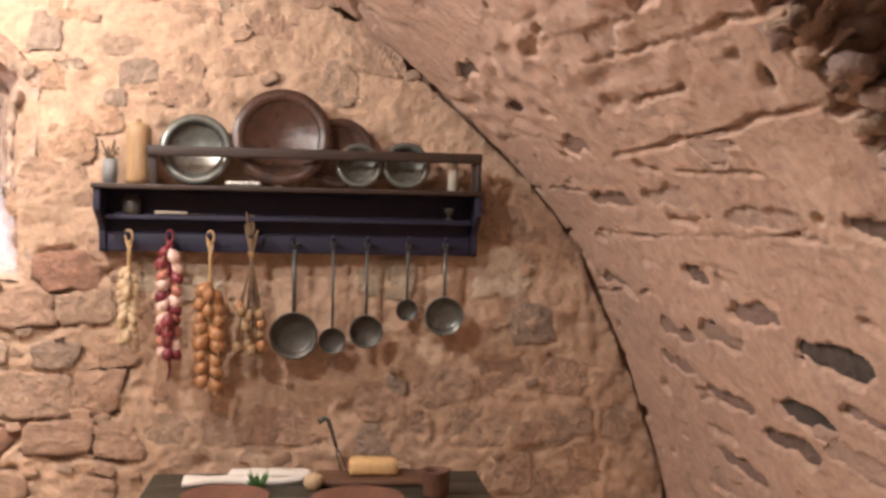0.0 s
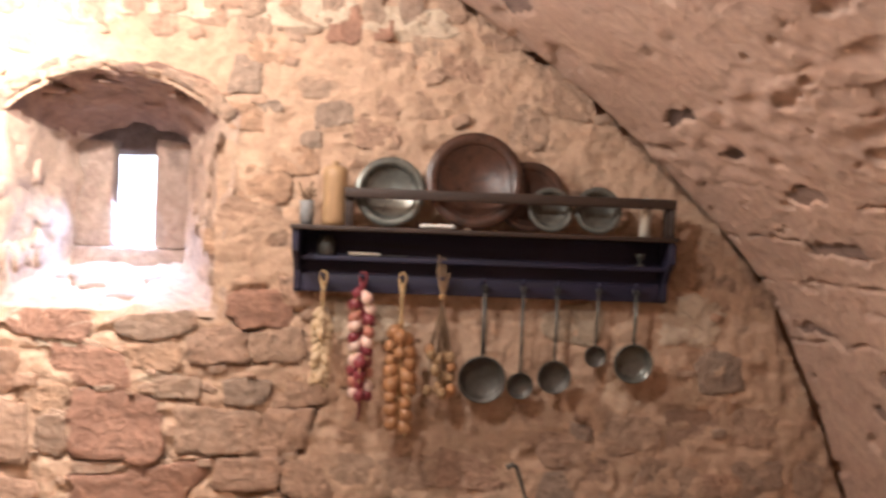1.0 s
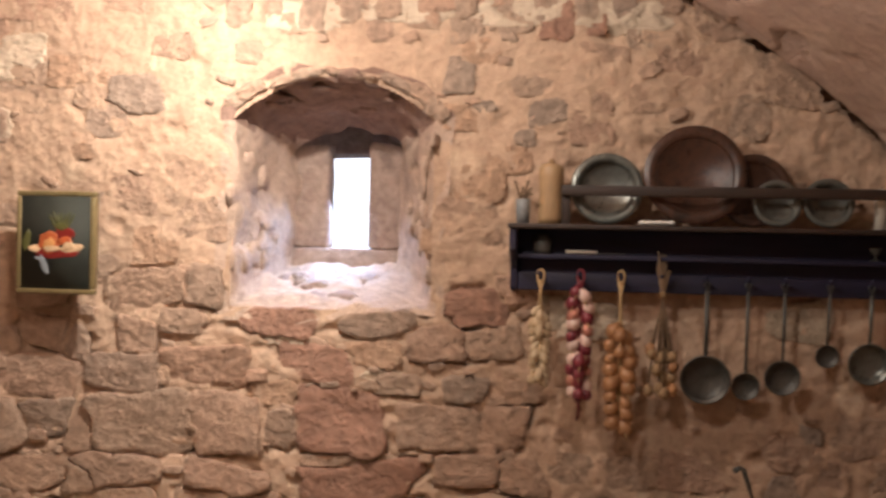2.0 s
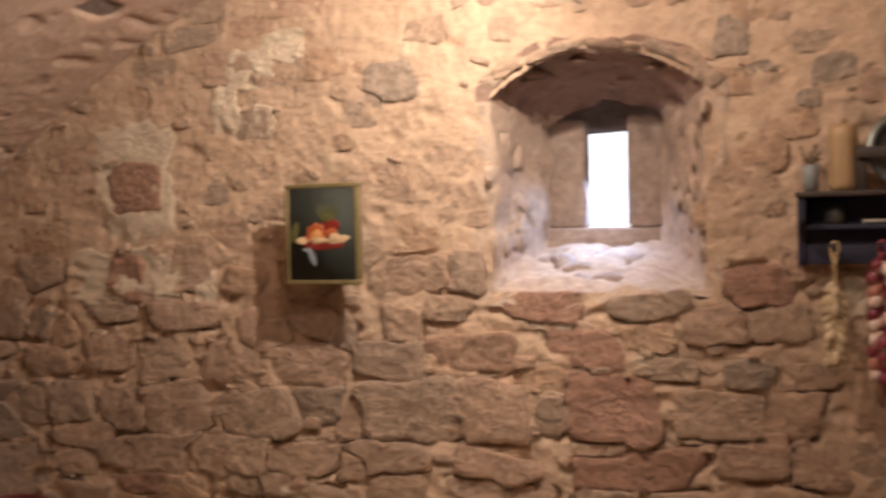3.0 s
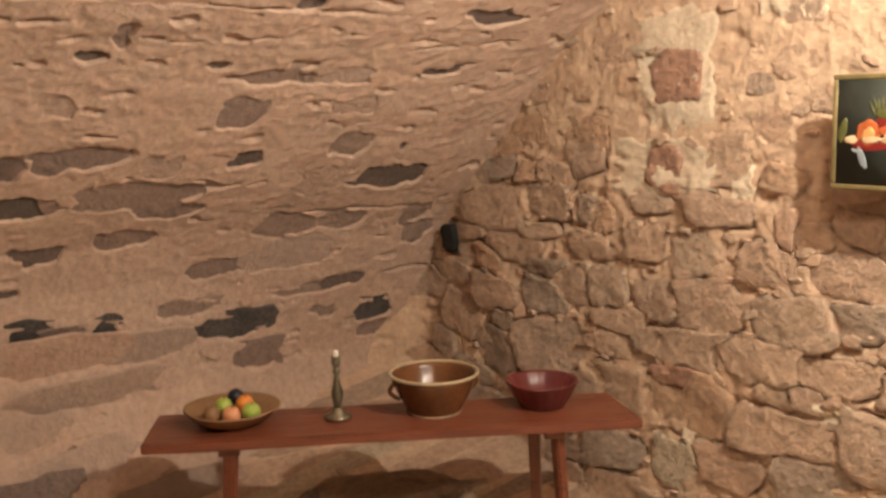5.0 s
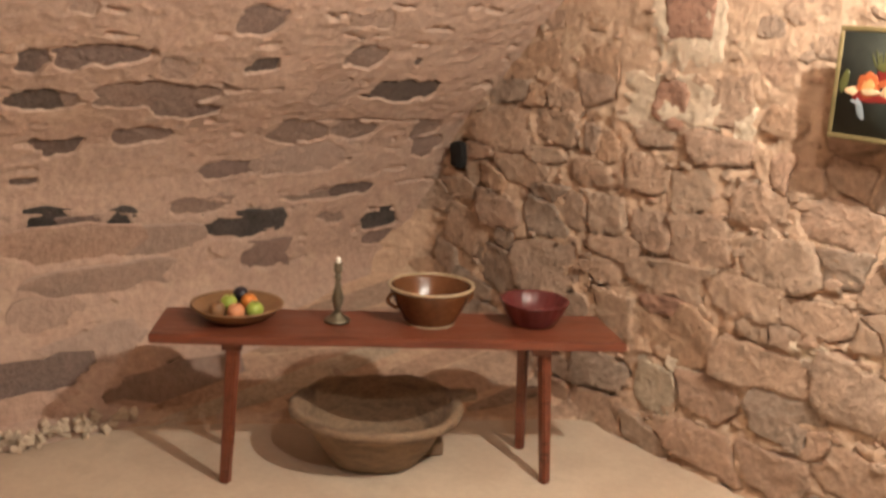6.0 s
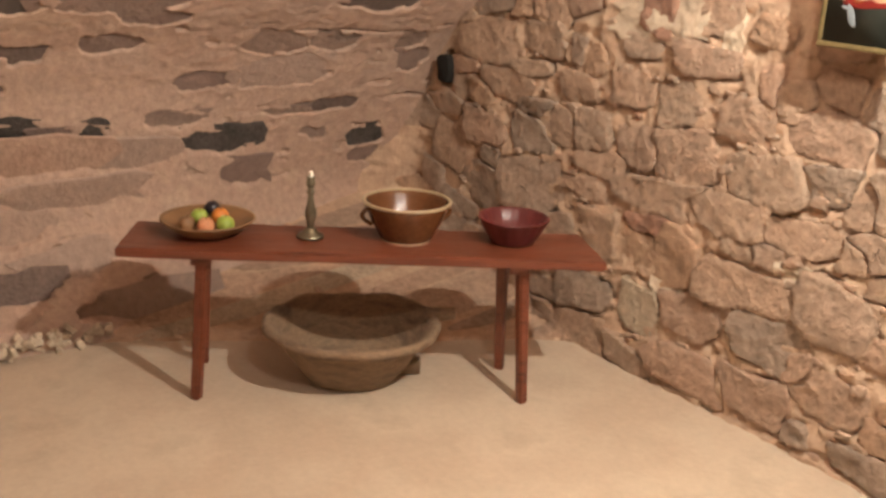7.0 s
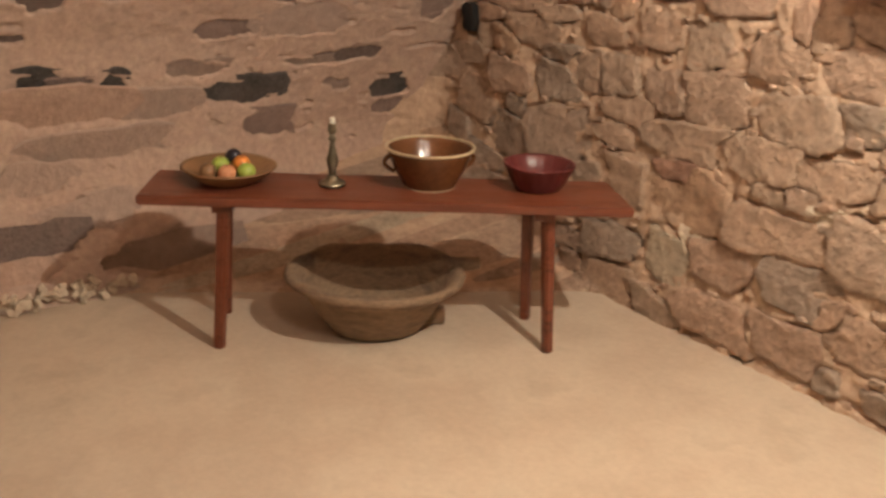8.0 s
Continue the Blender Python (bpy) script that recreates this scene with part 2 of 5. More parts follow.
def lathe(profile, segs=28, wobble=0.0, seed=0):
    """Turned body from (radius, height) pairs."""
    bm = bmesh.new()
    rings = []
    for r, z in profile:
        if r < 1e-5:
            rings.append([bm.verts.new((0, 0, z))])
        else:
            ring = []
            for i in range(segs):
                a = 2 * math.pi * i / segs
                k = 1 + wobble * noise.noise((math.cos(a) * 1.5 + seed, math.sin(a) * 1.5, z * 6))
                ring.append(bm.verts.new((r * k * math.cos(a), r * k * math.sin(a), z)))
            rings.append(ring)
    for a, b in zip(rings, rings[1:]):
        for i in range(segs):
            j = (i + 1) % segs
            if len(a) == 1 and len(b) > 1:
                bm.faces.new((a[0], b[j], b[i]))
            elif len(b) == 1 and len(a) > 1:
                bm.faces.new((a[i], a[j], b[0]))
            elif len(a) > 1:
                bm.faces.new((a[i], a[j], b[j], b[i]))
    bmesh.ops.recalc_face_normals(bm, faces=bm.faces[:])
    return bm


def tube(points, radius, segs=8, bm=None, taper=None):
    bm = bm or bmesh.new()
    pts = [Vector(p) for p in points]
    prev = None
    for i, p in enumerate(pts):
        d = (pts[min(i + 1, len(pts) - 1)] - pts[max(i - 1, 0)]).normalized()
        side = d.cross(Vector((0.31, 0.95, 0.1))).normalized()
        up = side.cross(d)
        r = radius if taper is None else radius + (taper - radius) * i / (len(pts) - 1)
        ring = [bm.verts.new(p + r * (math.cos(2 * math.pi * k / segs) * side + math.sin(2 * math.pi * k / segs) * up)) for k in range(segs)]
        if prev:
            for k in range(segs):
                bm.faces.new((prev[k], prev[(k + 1) % segs], ring[(k + 1) % segs], ring[k]))
        else:
            bm.faces.new(ring[::-1])
        prev = ring
    bm.faces.new(prev)
    bmesh.ops.recalc_face_normals(bm, faces=bm.faces[:])
    return bm


def blob(center, radii, seed=0, rough=0.12, sub=2, bm=None, turn=None):
    bm = bm or bmesh.new()
    r = bmesh.ops.create_icosphere(bm, subdivisions=sub, radius=1)
    for v in r["verts"]:
        k = 1 + rough * noise.noise(v.co * 1.7 + Vector((seed * 3.1, seed, 0)))
        q = Vector((v.co.x * radii[0], v.co.y * radii[1], v.co.z * radii[2])) * k
        v.co = Vector(center) + ((turn @ q) if turn else q)
    return bm


# ---------------------------------------------------------------- the shell of the cellar
PROFILE = [(-3.42, -0.1), (-3.52, 0.25), (-3.56, 0.45), (-3.38, 0.83), (-3.15, 1.2), (-2.93, 1.4), (-2.7, 1.62), (-2.41, 1.88), (-2.05, 2.13), (-1.82, 2.28), (-1.49, 2.47),
           (-0.9, 2.74), (-0.3, 2.88), (0.3, 2.86), (0.9, 2.68), (1.25, 2.5), (1.49, 2.34), (1.8, 2.10), (2.06, 1.88), (2.19, 1.75), (2.32, 1.59), (2.41, 1.41), (2.55, 1.11), (2.68, 0.74), (2.74, 0.35), (2.76, -0.1)]


def smooth_step(a, b, x):
    t = np.clip((x - a) / (b - a), 0, 1)
    return t * t * (3 - 2 * t)


_px, _pz = (np.array([p[i] for p in PROFILE]) for i in (0, 1))
_s = np.concatenate([[0], np.cumsum(np.hypot(np.diff(_px), np.diff(_pz)))])
ARC = _s[-1]
_dense = np.linspace(0, ARC, 400)
_kernel = np.hanning(17) / np.hanning(17).sum()
_dx = np.convolve(np.pad(np.interp(_dense, _s, _px), 8, mode="edge"), _kernel, "valid")
_dz = np.convolve(np.pad(np.interp(_dense, _s, _pz), 8, mode="edge"), _kernel, "valid")


def vault_point(s, y):
    """Place on the bare vault at arc length s from the left foot, and the inward normal."""
    x, z = np.interp(s, _dense, _dx), np.interp(s, _dense, _dz)
    x2, z2 = np.interp(s + 0.03, _dense, _dx), np.interp(s + 0.03, _dense, _dz)
    t = np.array([x2 - x, 0, z2 - z])
    t = t / (np.linalg.norm(t) + 1e-9)
    if s < 1.3:
        x = x + 0.46 * float(smooth_step(0.2, 1.8, -y)) * max(0.0, 1 - s / 1.2) ** 1.2
    return np.array([x, y, z]), np.array([t[2], 0, -t[0]])


def arc_at(z, left):
    """Arc length of the vault at a height."""
    half = int(np.argmax(_dz))
    if left:
        return float(np.interp(z, _dz[:half], _dense[:half]))
    return float(np.interp(z, _dz[half:][::-1], _dense[half:][::-1]))


# exposed stones on the vault: place along the vault, height, length, height of the stone
LEFT_BLACK = [(-1.14, 0.73, 0.36, 0.13), (-2.0, 0.85, 0.14, 0.1), (-1.69, 0.82, 0.1, 0.1), (-0.27, 0.68, 0.2, 0.14)]
LEFT_DARK = [(-2.09, 1.39, 0.23, 0.14), (-0.51, 1.41, 0.3, 0.21), (-1.99, 1.18, 0.15, 0.11), (-0.57, 0.88, 0.33, 0.08), (-2.1, 0.21, 0.36, 0.14), (-2.17, 1.54, 0.11, 0.12), (-1.28, 1.53, 0.11, 0.09), (-2.11, 1.04, 0.09, 0.05), (-1.32, 2.07, 0.1, 0.09), (-0.52, 2.05, 0.25, 0.08), (-0.57, 1.86, 0.15, 0.05), (-1.99, 1.9, 0.1, 0.05), (-1.55, 1.88, 0.08, 0.05), (-0.54, 1.55, 0.05, 0.06)]
# the big one at (-1.57, 0.09) is toned for the bench's shadow on it
LEFT_GREY = [(-1.66, 1.41, 0.45, 0.16), (-1.53, 1.34, 0.25, 0.11), (-0.93, 1.21, 0.27, 0.18), (-0.64, 1.21, 0.22, 0.14), (-0.22, 1.21, 0.13, 0.13), (-0.16, 1.1, 0.14, 0.12), (-1.67, 1.22, 0.21, 0.13), (-1.21, 1.03, 0.24, 0.09), (-0.79, 0.86, 0.2, 0.04), (-1.34, 0.86, 0.26, 0.08), (-1.87, 0.84, 0.14, 0.05), (-0.96, 0.56, 0.2, 0.14), (-0.59, 0.73, 0.16, 0.07), (-0.24, 0.57, 0.18, 0.1), (-0.81, 1.57, 0.18, 0.14), (-1.94, 1.57, 0.29, 0.13), (-1.57, 0.09, 0.48, 0.28), (-1.91, 1.96, 0.07, 0.13), (-1.38, 1.71, 0.16, 0.15), (-1.26, 1.84, 0.31, 0.08)]
LEFT_PALE = [(-0.88, 1.41, 0.2, 0.19), (-0.86, 1.06, 0.36, 0.18), (-1.54, 0.71, 0.34, 0.15), (-1.81, 0.56, 0.42, 0.14), (-2.03, 0.43, 0.2, 0.16), (-1.63, 1.53, 0.15, 0.12), (-0.78, 0.11, 0.4, 0.26), (-1.15, 0.11, 0.24, 0.19), (-1.84, 0.29, 0.28, 0.13), (-0.99, 1.84, 0.18, 0.09), (-0.89, 1.73, 0.18, 0.09), (-2.04, 1.75, 0.1, 0.12)]
LEFT_RED = [(-1.92, 0.73, 0.43, 0.19), (-2.18, 0.12, 0.3, 0.09), (-1.82, 2.09, 0.29, 0.13)]
RIGHT_BLACK = [(-1.4, 1.2, 0.36, 0.08), (-1.66, 1.36, 0.35, 0.05)]
RIGHT_DARK = [(-0.57, 2.05, 0.57, 0.26), (-2.02, 1.62, 0.11, 0.05), (-1.25, 1.11, 0.39, 0.08), (-1.09, 1.5, 0.11, 0.05), (-0.68, 1.94, 0.12, 0.2), (-2.05, 1.83, 0.04, 0.05)]
RIGHT_GREY = [(-0.8, 1.69, 0.46, 0.1), (-0.74, 1.32, 0.38, 0.08), (-1.08, 1.34, 0.31, 0.1), (-0.96, 1.17, 0.42, 0.09), (-0.86, 0.97, 0.31, 0.1), (-0.64, 1.21, 0.45, 0.09), (-1.71, 1.26, 0.2, 0.03), (-1.33, 1.42, 0.34, 0.05), (-0.29, 1.44, 0.26, 0.03), (-0.91, 1.82, 0.19, 0.12)]
RIGHT_PALE = [(-1.24, 1.68, 0.24, 0.09), (-1.64, 1.63, 0.24, 0.09), (-1.58, 1.15, 0.25, 0.09), (-1.65, 1.76, 0.12, 0.11), (-1.65, 1.96, 0.17, 0.06), (-0.74, 0.88, 0.44, 0.12)]
VAULT_PLACED = [(LEFT_BLACK, True, "black"), (LEFT_DARK, True, "dark"), (LEFT_GREY, True, "grey"), (LEFT_PALE, True, "pale"), (LEFT_RED, True, "red"), (RIGHT_BLACK, False, "black"), (RIGHT_DARK, False, "dark"), (RIGHT_GREY, False, "grey"), (RIGHT_PALE, False, "pale")]
LEFT_CRACKS = [(-1.751, 1.948, -1.211, 1.976), (-1.093, 2.115, -0.845, 2.091), (-1.284, 2.124, -1.093, 2.115), (-1.415, 1.28, 0.002, 1.243), (-0.825, 0.89, -0.009, 0.905), (-0.803, 1.928, -0.314, 1.976), (-0.285, 1.754, -0.21, 1.913), (-0.403, 1.098, -0.301, 1.092), (-1.726, 1.228, -1.563, 1.247), (-0.59, 2.148, -0.449, 2.162), (-1.875, 2.128, -1.666, 2.142), (-0.594, 1.858, -0.484, 1.865), (-0.975, 1.449, -0.794, 1.431), (-2.043, 1.661, -1.824, 1.642), (-1.472, 1.727, -1.285, 1.716), (-0.988, 1.67, -0.816, 1.641)]
RIGHT_CRACKS = [(-1.378, 1.998, -1.813, 1.96), (-1.847, 1.921, -2.19, 1.896), (-1.359, 1.95, -1.843, 1.915), (-1.495, 1.859, -1.775, 1.861), (-0.234, 1.895, -0.677, 1.864), (-1.111, 1.784, -1.925, 1.785), (-1.925, 1.785, -2.16, 1.789), (-1.416, 1.73, -1.778, 1.708), (0.116, 1.597, -0.97, 1.591), (-0.97, 1.591, -2.041, 1.597), (0.117, 1.755, -0.688, 1.718), (-0.603, 1.693, -1.005, 1.666), (-1.084, 1.685, -1.355, 1.691), (-1.651, 1.776, -1.771, 1.761), (-0.061, 1.388, -0.711, 1.422), (-0.706, 1.125, -1.103, 1.174), (-1.121, 1.516, -1.359, 1.521), (-1.554, 1.644, -1.749, 1.632), (-1.987, 1.631, -2.078, 1.633)]

# all stones: place along the vault, arc length, length, height, tone
VSTONES = []
for rows, left, tone in VAULT_PLACED:
    VSTONES += [(y, arc_at(z, left), min(w, 0.48 if left else 0.26), min(h, 0.17) * 0.9 if left else min(h, 0.048), tone) for y, z, w, h in rows]
_rng = random.Random(5)
for _ in range(150):
    y, s = _rng.uniform(-6.0, -0.1), _rng.uniform(0.1, ARC - 0.1)
    if y > -2.3 and (s < 2.6 or s > ARC - 2.4):
        continue
    if all(abs(y - q[0]) > (q[2] + 0.2) / 2 + 0.05 or abs(s - q[1]) > q[3] / 2 + 0.1 for q in VSTONES):
        VSTONES.append((y, s, _rng.uniform(0.08, 0.28), _rng.uniform(0.04, 0.11), _rng.choice(("grey", "pale", "grey", "dark"))))
# open bed joints: arc length and place along the vault at both ends
CRACKS = [(arc_at(z0, left), y0, arc_at(z1, left), y1) for rows, left in ((LEFT_CRACKS, True), (RIGHT_CRACKS, False)) for y0, z0, y1, z1 in rows]
CRACKS = [q if q[1] < q[3] else (q[2], q[3], q[0], q[1]) for q in CRACKS]
CRACKS += [(2.75, -2.4, 2.72, -0.9), (3.05, -1.7, 3.0, -0.2), (ARC - 2.6, -2.2, ARC - 2.62, -1.0)]


def vault_skin(s, y, plain):
    """Inward height of the bare plaster, without the broken places."""
    q = Vector((plain[0], plain[1] * 0.85, plain[2]))
    return 0.018 * noise.noise(q * 1.6) + 0.005 * noise.noise(q * 6.0)


def broken_edge(z, y):
    """Where the vault breaks off towards the side opening."""
    step = 0.05 * round(2.2 * noise.noise(Vector((z * 11, 2, 0)))) + 0.025 * round(3 * noise.noise(Vector((z * 31, 6, 0))))
    return -2.17 + step + 0.02 * noise.noise(Vector((z * 40, y * 30, 0)))


def vault_relief(s, y, plain, near=None, cracks=None):
    """Inward height of the plaster skin with recessed stones, pits and open joints."""
    q = Vector((plain[0], plain[1] * 0.85, plain[2]))
    left = s < ARC / 2
    h = vault_skin(s, y, plain) + (1.0 if left else 0.7) * (-0.006 * abs(noise.noise(q * 11.0)) + 0.004 * noise.noise(q * 26.0) + 0.002 * noise.noise(q * 60.0))
    # pits with a sharp upper lip
    pit = noise.noise(Vector((y * 6.0, s * 15, 8.0))) + 0.3 * noise.noise(Vector((y * 19, s * 30, 2.0)))
    lip = 0.44 if left and s > 1.5 else 0.5
    if pit > lip:
        h -= 0.016 * float(smooth_step(lip, lip + 0.05, pit))
    if y > -0.05 and not left:
        h -= 0.13
    j1 = 0.030 * noise.noise(Vector((y * 9, s * 9, 1.3))) + 0.012 * noise.noise(Vector((y * 25, s * 25, 4.3)))
    j2 = 0.9 * noise.noise(Vector((y * 11, s * 16, 7.7))) + 0.35 * noise.noise(Vector((y * 33, s * 33, 3.1)))
    for a, b, w, d, tone in (VSTONES if near is None else near):
        if abs(y - a) < w * 0.8 and abs(s - b) < d + 0.05:
            up = (s - b) if left else (b - s)
            e = (abs(y - a + j1) / (w / 2)) ** 2.6 + (abs(up + j1) / (d / 2)) ** 2.6 + j2
            if e < 1.4:
                # the skin ends in a lip above the stone and runs out thin below it
                soft = 0.05 if up > -0.1 * d else 0.45
                h -= (0.034 if left else 0.026) * float(smooth_step(1.4, 1.4 - soft, e))
    for s0, y0, s1, y1 in (CRACKS if cracks is None else cracks):
        if y0 < y < y1:
            c = s0 + (s1 - s0) * (y - y0) / (y1 - y0)
            d = abs(s - c + 0.014 * noise.noise(Vector((y * 7, c * 5, 0))) + 0.006 * noise.noise(Vector((y * 30, c * 5, 0))))
            k = max(0.0, min(1.0, 0.35 + 2.2 * noise.noise(Vector((y * 6, c * 3, 4)))))
            wide = 0.003 + (0.006 if left else 0.004) * k
            if d < wide:
                h -= (0.005 + (0.026 if left else 0.018) * k) * (1 - (d / wide) ** 2)
    if not left and 1.86 < plain[2] < 2.04 and y > -2.1:
        h += 0.012 * noise.noise(Vector((y * 8, s * 17, 4.0))) * float(smooth_step(-2.1, -1.7, y)) * float(smooth_step(1.86, 1.92, plain[2]))
    if not left and y < -1.9:
        zz = plain[2]
        low = 1.68 + 0.04 * round(2 * noise.noise(Vector((y * 9, 5, 0))))
        if y < broken_edge(zz, y) and low < zz < 2.5:
            h -= 0.62 + 0.10 * noise.noise(Vector((y * 7, zz * 7, 3))) + 0.04 * noise.noise(Vector((y * 24, zz * 24, 3)))
    return h


def vault_sheet(name, s0, s1, y0, y1, step, label):
    ns, ny = int((s1 - s0) / step), int((y1 - y0) / step)
    verts, faces = [], []
    for i in range(ns + 1):
        s = s0 + (s1 - s0) * i / ns
        near = [q for q in VSTONES if abs(s - q[1]) < q[3] + 0.06]
        cracks = [q for q in CRACKS if min(q[0], q[2]) - 0.05 < s < max(q[0], q[2]) + 0.05]
        for j in range(ny + 1):
            y = y0 + (y1 - y0) * j / ny
            p, n = vault_point(s, y)
            verts.append(tuple(p + n * vault_relief(s, y, p, near, cracks)))
    for i in range(ns):
        for j in range(ny):
            a = i * (ny + 1) + j
            faces.append((a, a + ny + 1, a + ny + 2, a + 1))
    me = bpy.data.meshes.new(name)
    me.from_pydata(verts, [], faces)
    me.materials.append(plaster_mat)
    me.polygons.foreach_set("use_smooth", [True] * len(faces))
    ob = tagged(new(name, me), label, "vault", kind="structure")
    return ob


vault_left = vault_sheet("vault_left", 0.0, 2.9, -2.4, 0.12, 0.0065, "pinkish plastered stone barrel vault with exposed dark stones")
vault_crown = vault_sheet("vault_crown", 2.9, ARC - 2.5, -2.4, 0.12, 0.02, "plastered crown of the stone barrel vault")
vault_right = vault_sheet("vault_right", ARC - 2.5, ARC, -2.4, 0.12, 0.0065, "pinkish plastered stone vault with long open joints")
vault_rear = vault_sheet("vault_rear", 0.0, ARC, -6.5, -2.4, 0.05, "plastered rear bay of the stone barrel vault")


def shell_box(name, center, size, mat, label, category):
    ob = new(name, mesh_of(boxed(center, size), name, mat, False))
    return tagged(ob, label, category, kind="structure")


shell_box("vault_back_fill", (0, -3, 3.4), (9, 8, 0.2), mortar_mat, "solid masonry above the vault", "wall")
shell_box("wall_west", (-4.4, -3, 1.6), (0.3, 8, 3.6), mortar_mat, "outer masonry behind the vault foot", "wall")
shell_box("wall_east", (3.9, -3, 1.6), (0.3, 8, 3.6), mortar_mat, "outer masonry behind the vault foot", "wall")
shell_box("wall_south", (0, -6.5, 1.6), (9, 0.3, 3.6), mortar_mat, "plain plastered rear wall of the cellar", "wall")

# floor: slightly uneven screed
verts, faces = [], []
NX, NY = 150, 130
for i in range(NX + 1):
    for j in range(NY + 1):
        x, y = -4.2 + 7.9 * i / NX, -6.5 + 6.8 * j / NY
        verts.append((x, y, 0.006 * noise.noise(Vector((x * 1.5, y * 1.5, 0)))))
for i in range(NX):
    for j in range(NY):
        a = i * (NY + 1) + j
        faces.append((a, a + NY + 1, a + NY + 2, a + 1))
me = bpy.data.meshes.new("floor")
me.from_pydata(verts, [], faces)
me.materials.append(floor_mat)
me.polygons.foreach_set("use_smooth", [True] * len(faces))
floor = tagged(new("floor", me), "worn sandy beige screed floor", "floor", kind="structure")

# end wall with the splayed window
WX0, WX1, WZ0, WZS, WZA = -0.26, 0.46, 1.41, 2.07, 2.22


def in_window(x, z, grow=0.0):
    if not (WX0 - grow < x < WX1 + grow) or z < WZ0 - grow:
        return False
    u = (x - (WX0 + WX1) / 2) / ((WX1 - WX0) / 2 + grow)
    return z < WZS + grow + (WZA - WZS) * (1 - u * u)


def wall_base(x, z):
    """Broad face of the end wall, with the rubble foot that rounds off the left corner."""
    y = -0.02 * noise.noise(Vector((x * 1.3, z * 1.3, 3.0))) - 0.012 * noise.noise(Vector((x * 4, z * 5, 9.0)))
    if x < -1.9:
        fill = -0.03 + (0.884 * (x + 2.1) + 1.17 * min(1.0, max(0.0, z) / 0.36) ** 0.9) / 0.468
        k = 0.12
        hmix = max(0.0, min(1.0, 0.5 + 0.5 * (0.0 - fill) / k))
        y += fill * hmix - k * hmix * (1 - hmix)
    return y


def wall_y(x, z):
    """Face of the mortar: the broad face with trowelled lumps, small pits and the dark put-log hole."""
    lump = 1.0 - 0.5 * float(smooth_step(1.35, 1.7, z)) if x < 0.8 else 0.75
    y = wall_base(x, z) - 0.015 * lump * noise.noise(Vector((x * 12, z * 13, 5.0))) - 0.009 * lump * noise.noise(Vector((x * 28, z * 30, 5.0))) - 0.004 * noise.noise(Vector((x * 70, z * 70, 5.0)))
    y += (0.09 if z < 1.5 and x < 0.8 else 0.05) * max(0.0, noise.noise(Vector((x * 8, z * 13, 20.0))) - 0.28)
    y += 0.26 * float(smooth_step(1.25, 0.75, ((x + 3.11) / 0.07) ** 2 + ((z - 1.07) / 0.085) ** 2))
    return y


verts, faces, index = [], [], {}
STEP = 0.01
NX, NZ = int(7.2 / STEP), int(3.15 / STEP)
for i in range(NX + 1):
    for j in range(NZ + 1):
        x, z = -4.0 + i * STEP, -0.05 + j * STEP
        index[i, j] = len(verts)
        verts.append((x, wall_y(x, z), z))
for i in range(NX):
    for j in range(NZ):
        x, z = -4.0 + (i + 0.5) * STEP, -0.05 + (j + 0.5) * STEP
        if not in_window(x, z):
            faces.append((index[i, j], index[i + 1, j], index[i + 1, j + 1], index[i, j + 1]))
used = {v for f in faces for v in f}
for k in used:
    x, y, z = verts[k]
    if in_window(x, z):
        u = (x - (WX0 + WX1) / 2) / ((WX1 - WX0) / 2)
        head = WZS + (WZA - WZS) * (1 - u * u)
        gaps = {"l": x - WX0, "r": WX1 - x, "b": z - WZ0, "t": head - z}
        near = min(gaps, key=gaps.get)
        verts[k] = {"l": (WX0, y, z), "r": (WX1, y, z), "b": (x, y, WZ0), "t": (x, y, head)}[near]
me = bpy.data.meshes.new("wall_north")
me.from_pydata(verts, [], faces)
me.materials.append(mortar_mat)
me.polygons.foreach_set("use_smooth", [True] * len(faces))
wall_north = tagged(new("wall_north", me), "rubble stone end wall bedded in rough pinkish lime mortar", "wall", kind="structure")


# window: funnel from the wall face to the slit, then the outer masonry round the slit
def outline(x0, x1, z0, zs, za, n=14, m=10, k=9):
    """Arched outline, anticlockwise from the lower left."""
    pts = [(x0 + (x1 - x0) * i / n, z0) for i in range(n)]
    pts += [(x1, z0 + (zs - z0) * i / m) for i in range(m)]
    for i in range(2 * k):
        a = math.pi * i / (2 * k)
        pts.append(((x0 + x1) / 2 + (x1 - x0) / 2 * math.cos(a), zs + (za - zs) * math.sin(a)))
    pts += [(x0, zs - (zs - z0) * i / m) for i in range(m)]
    return pts


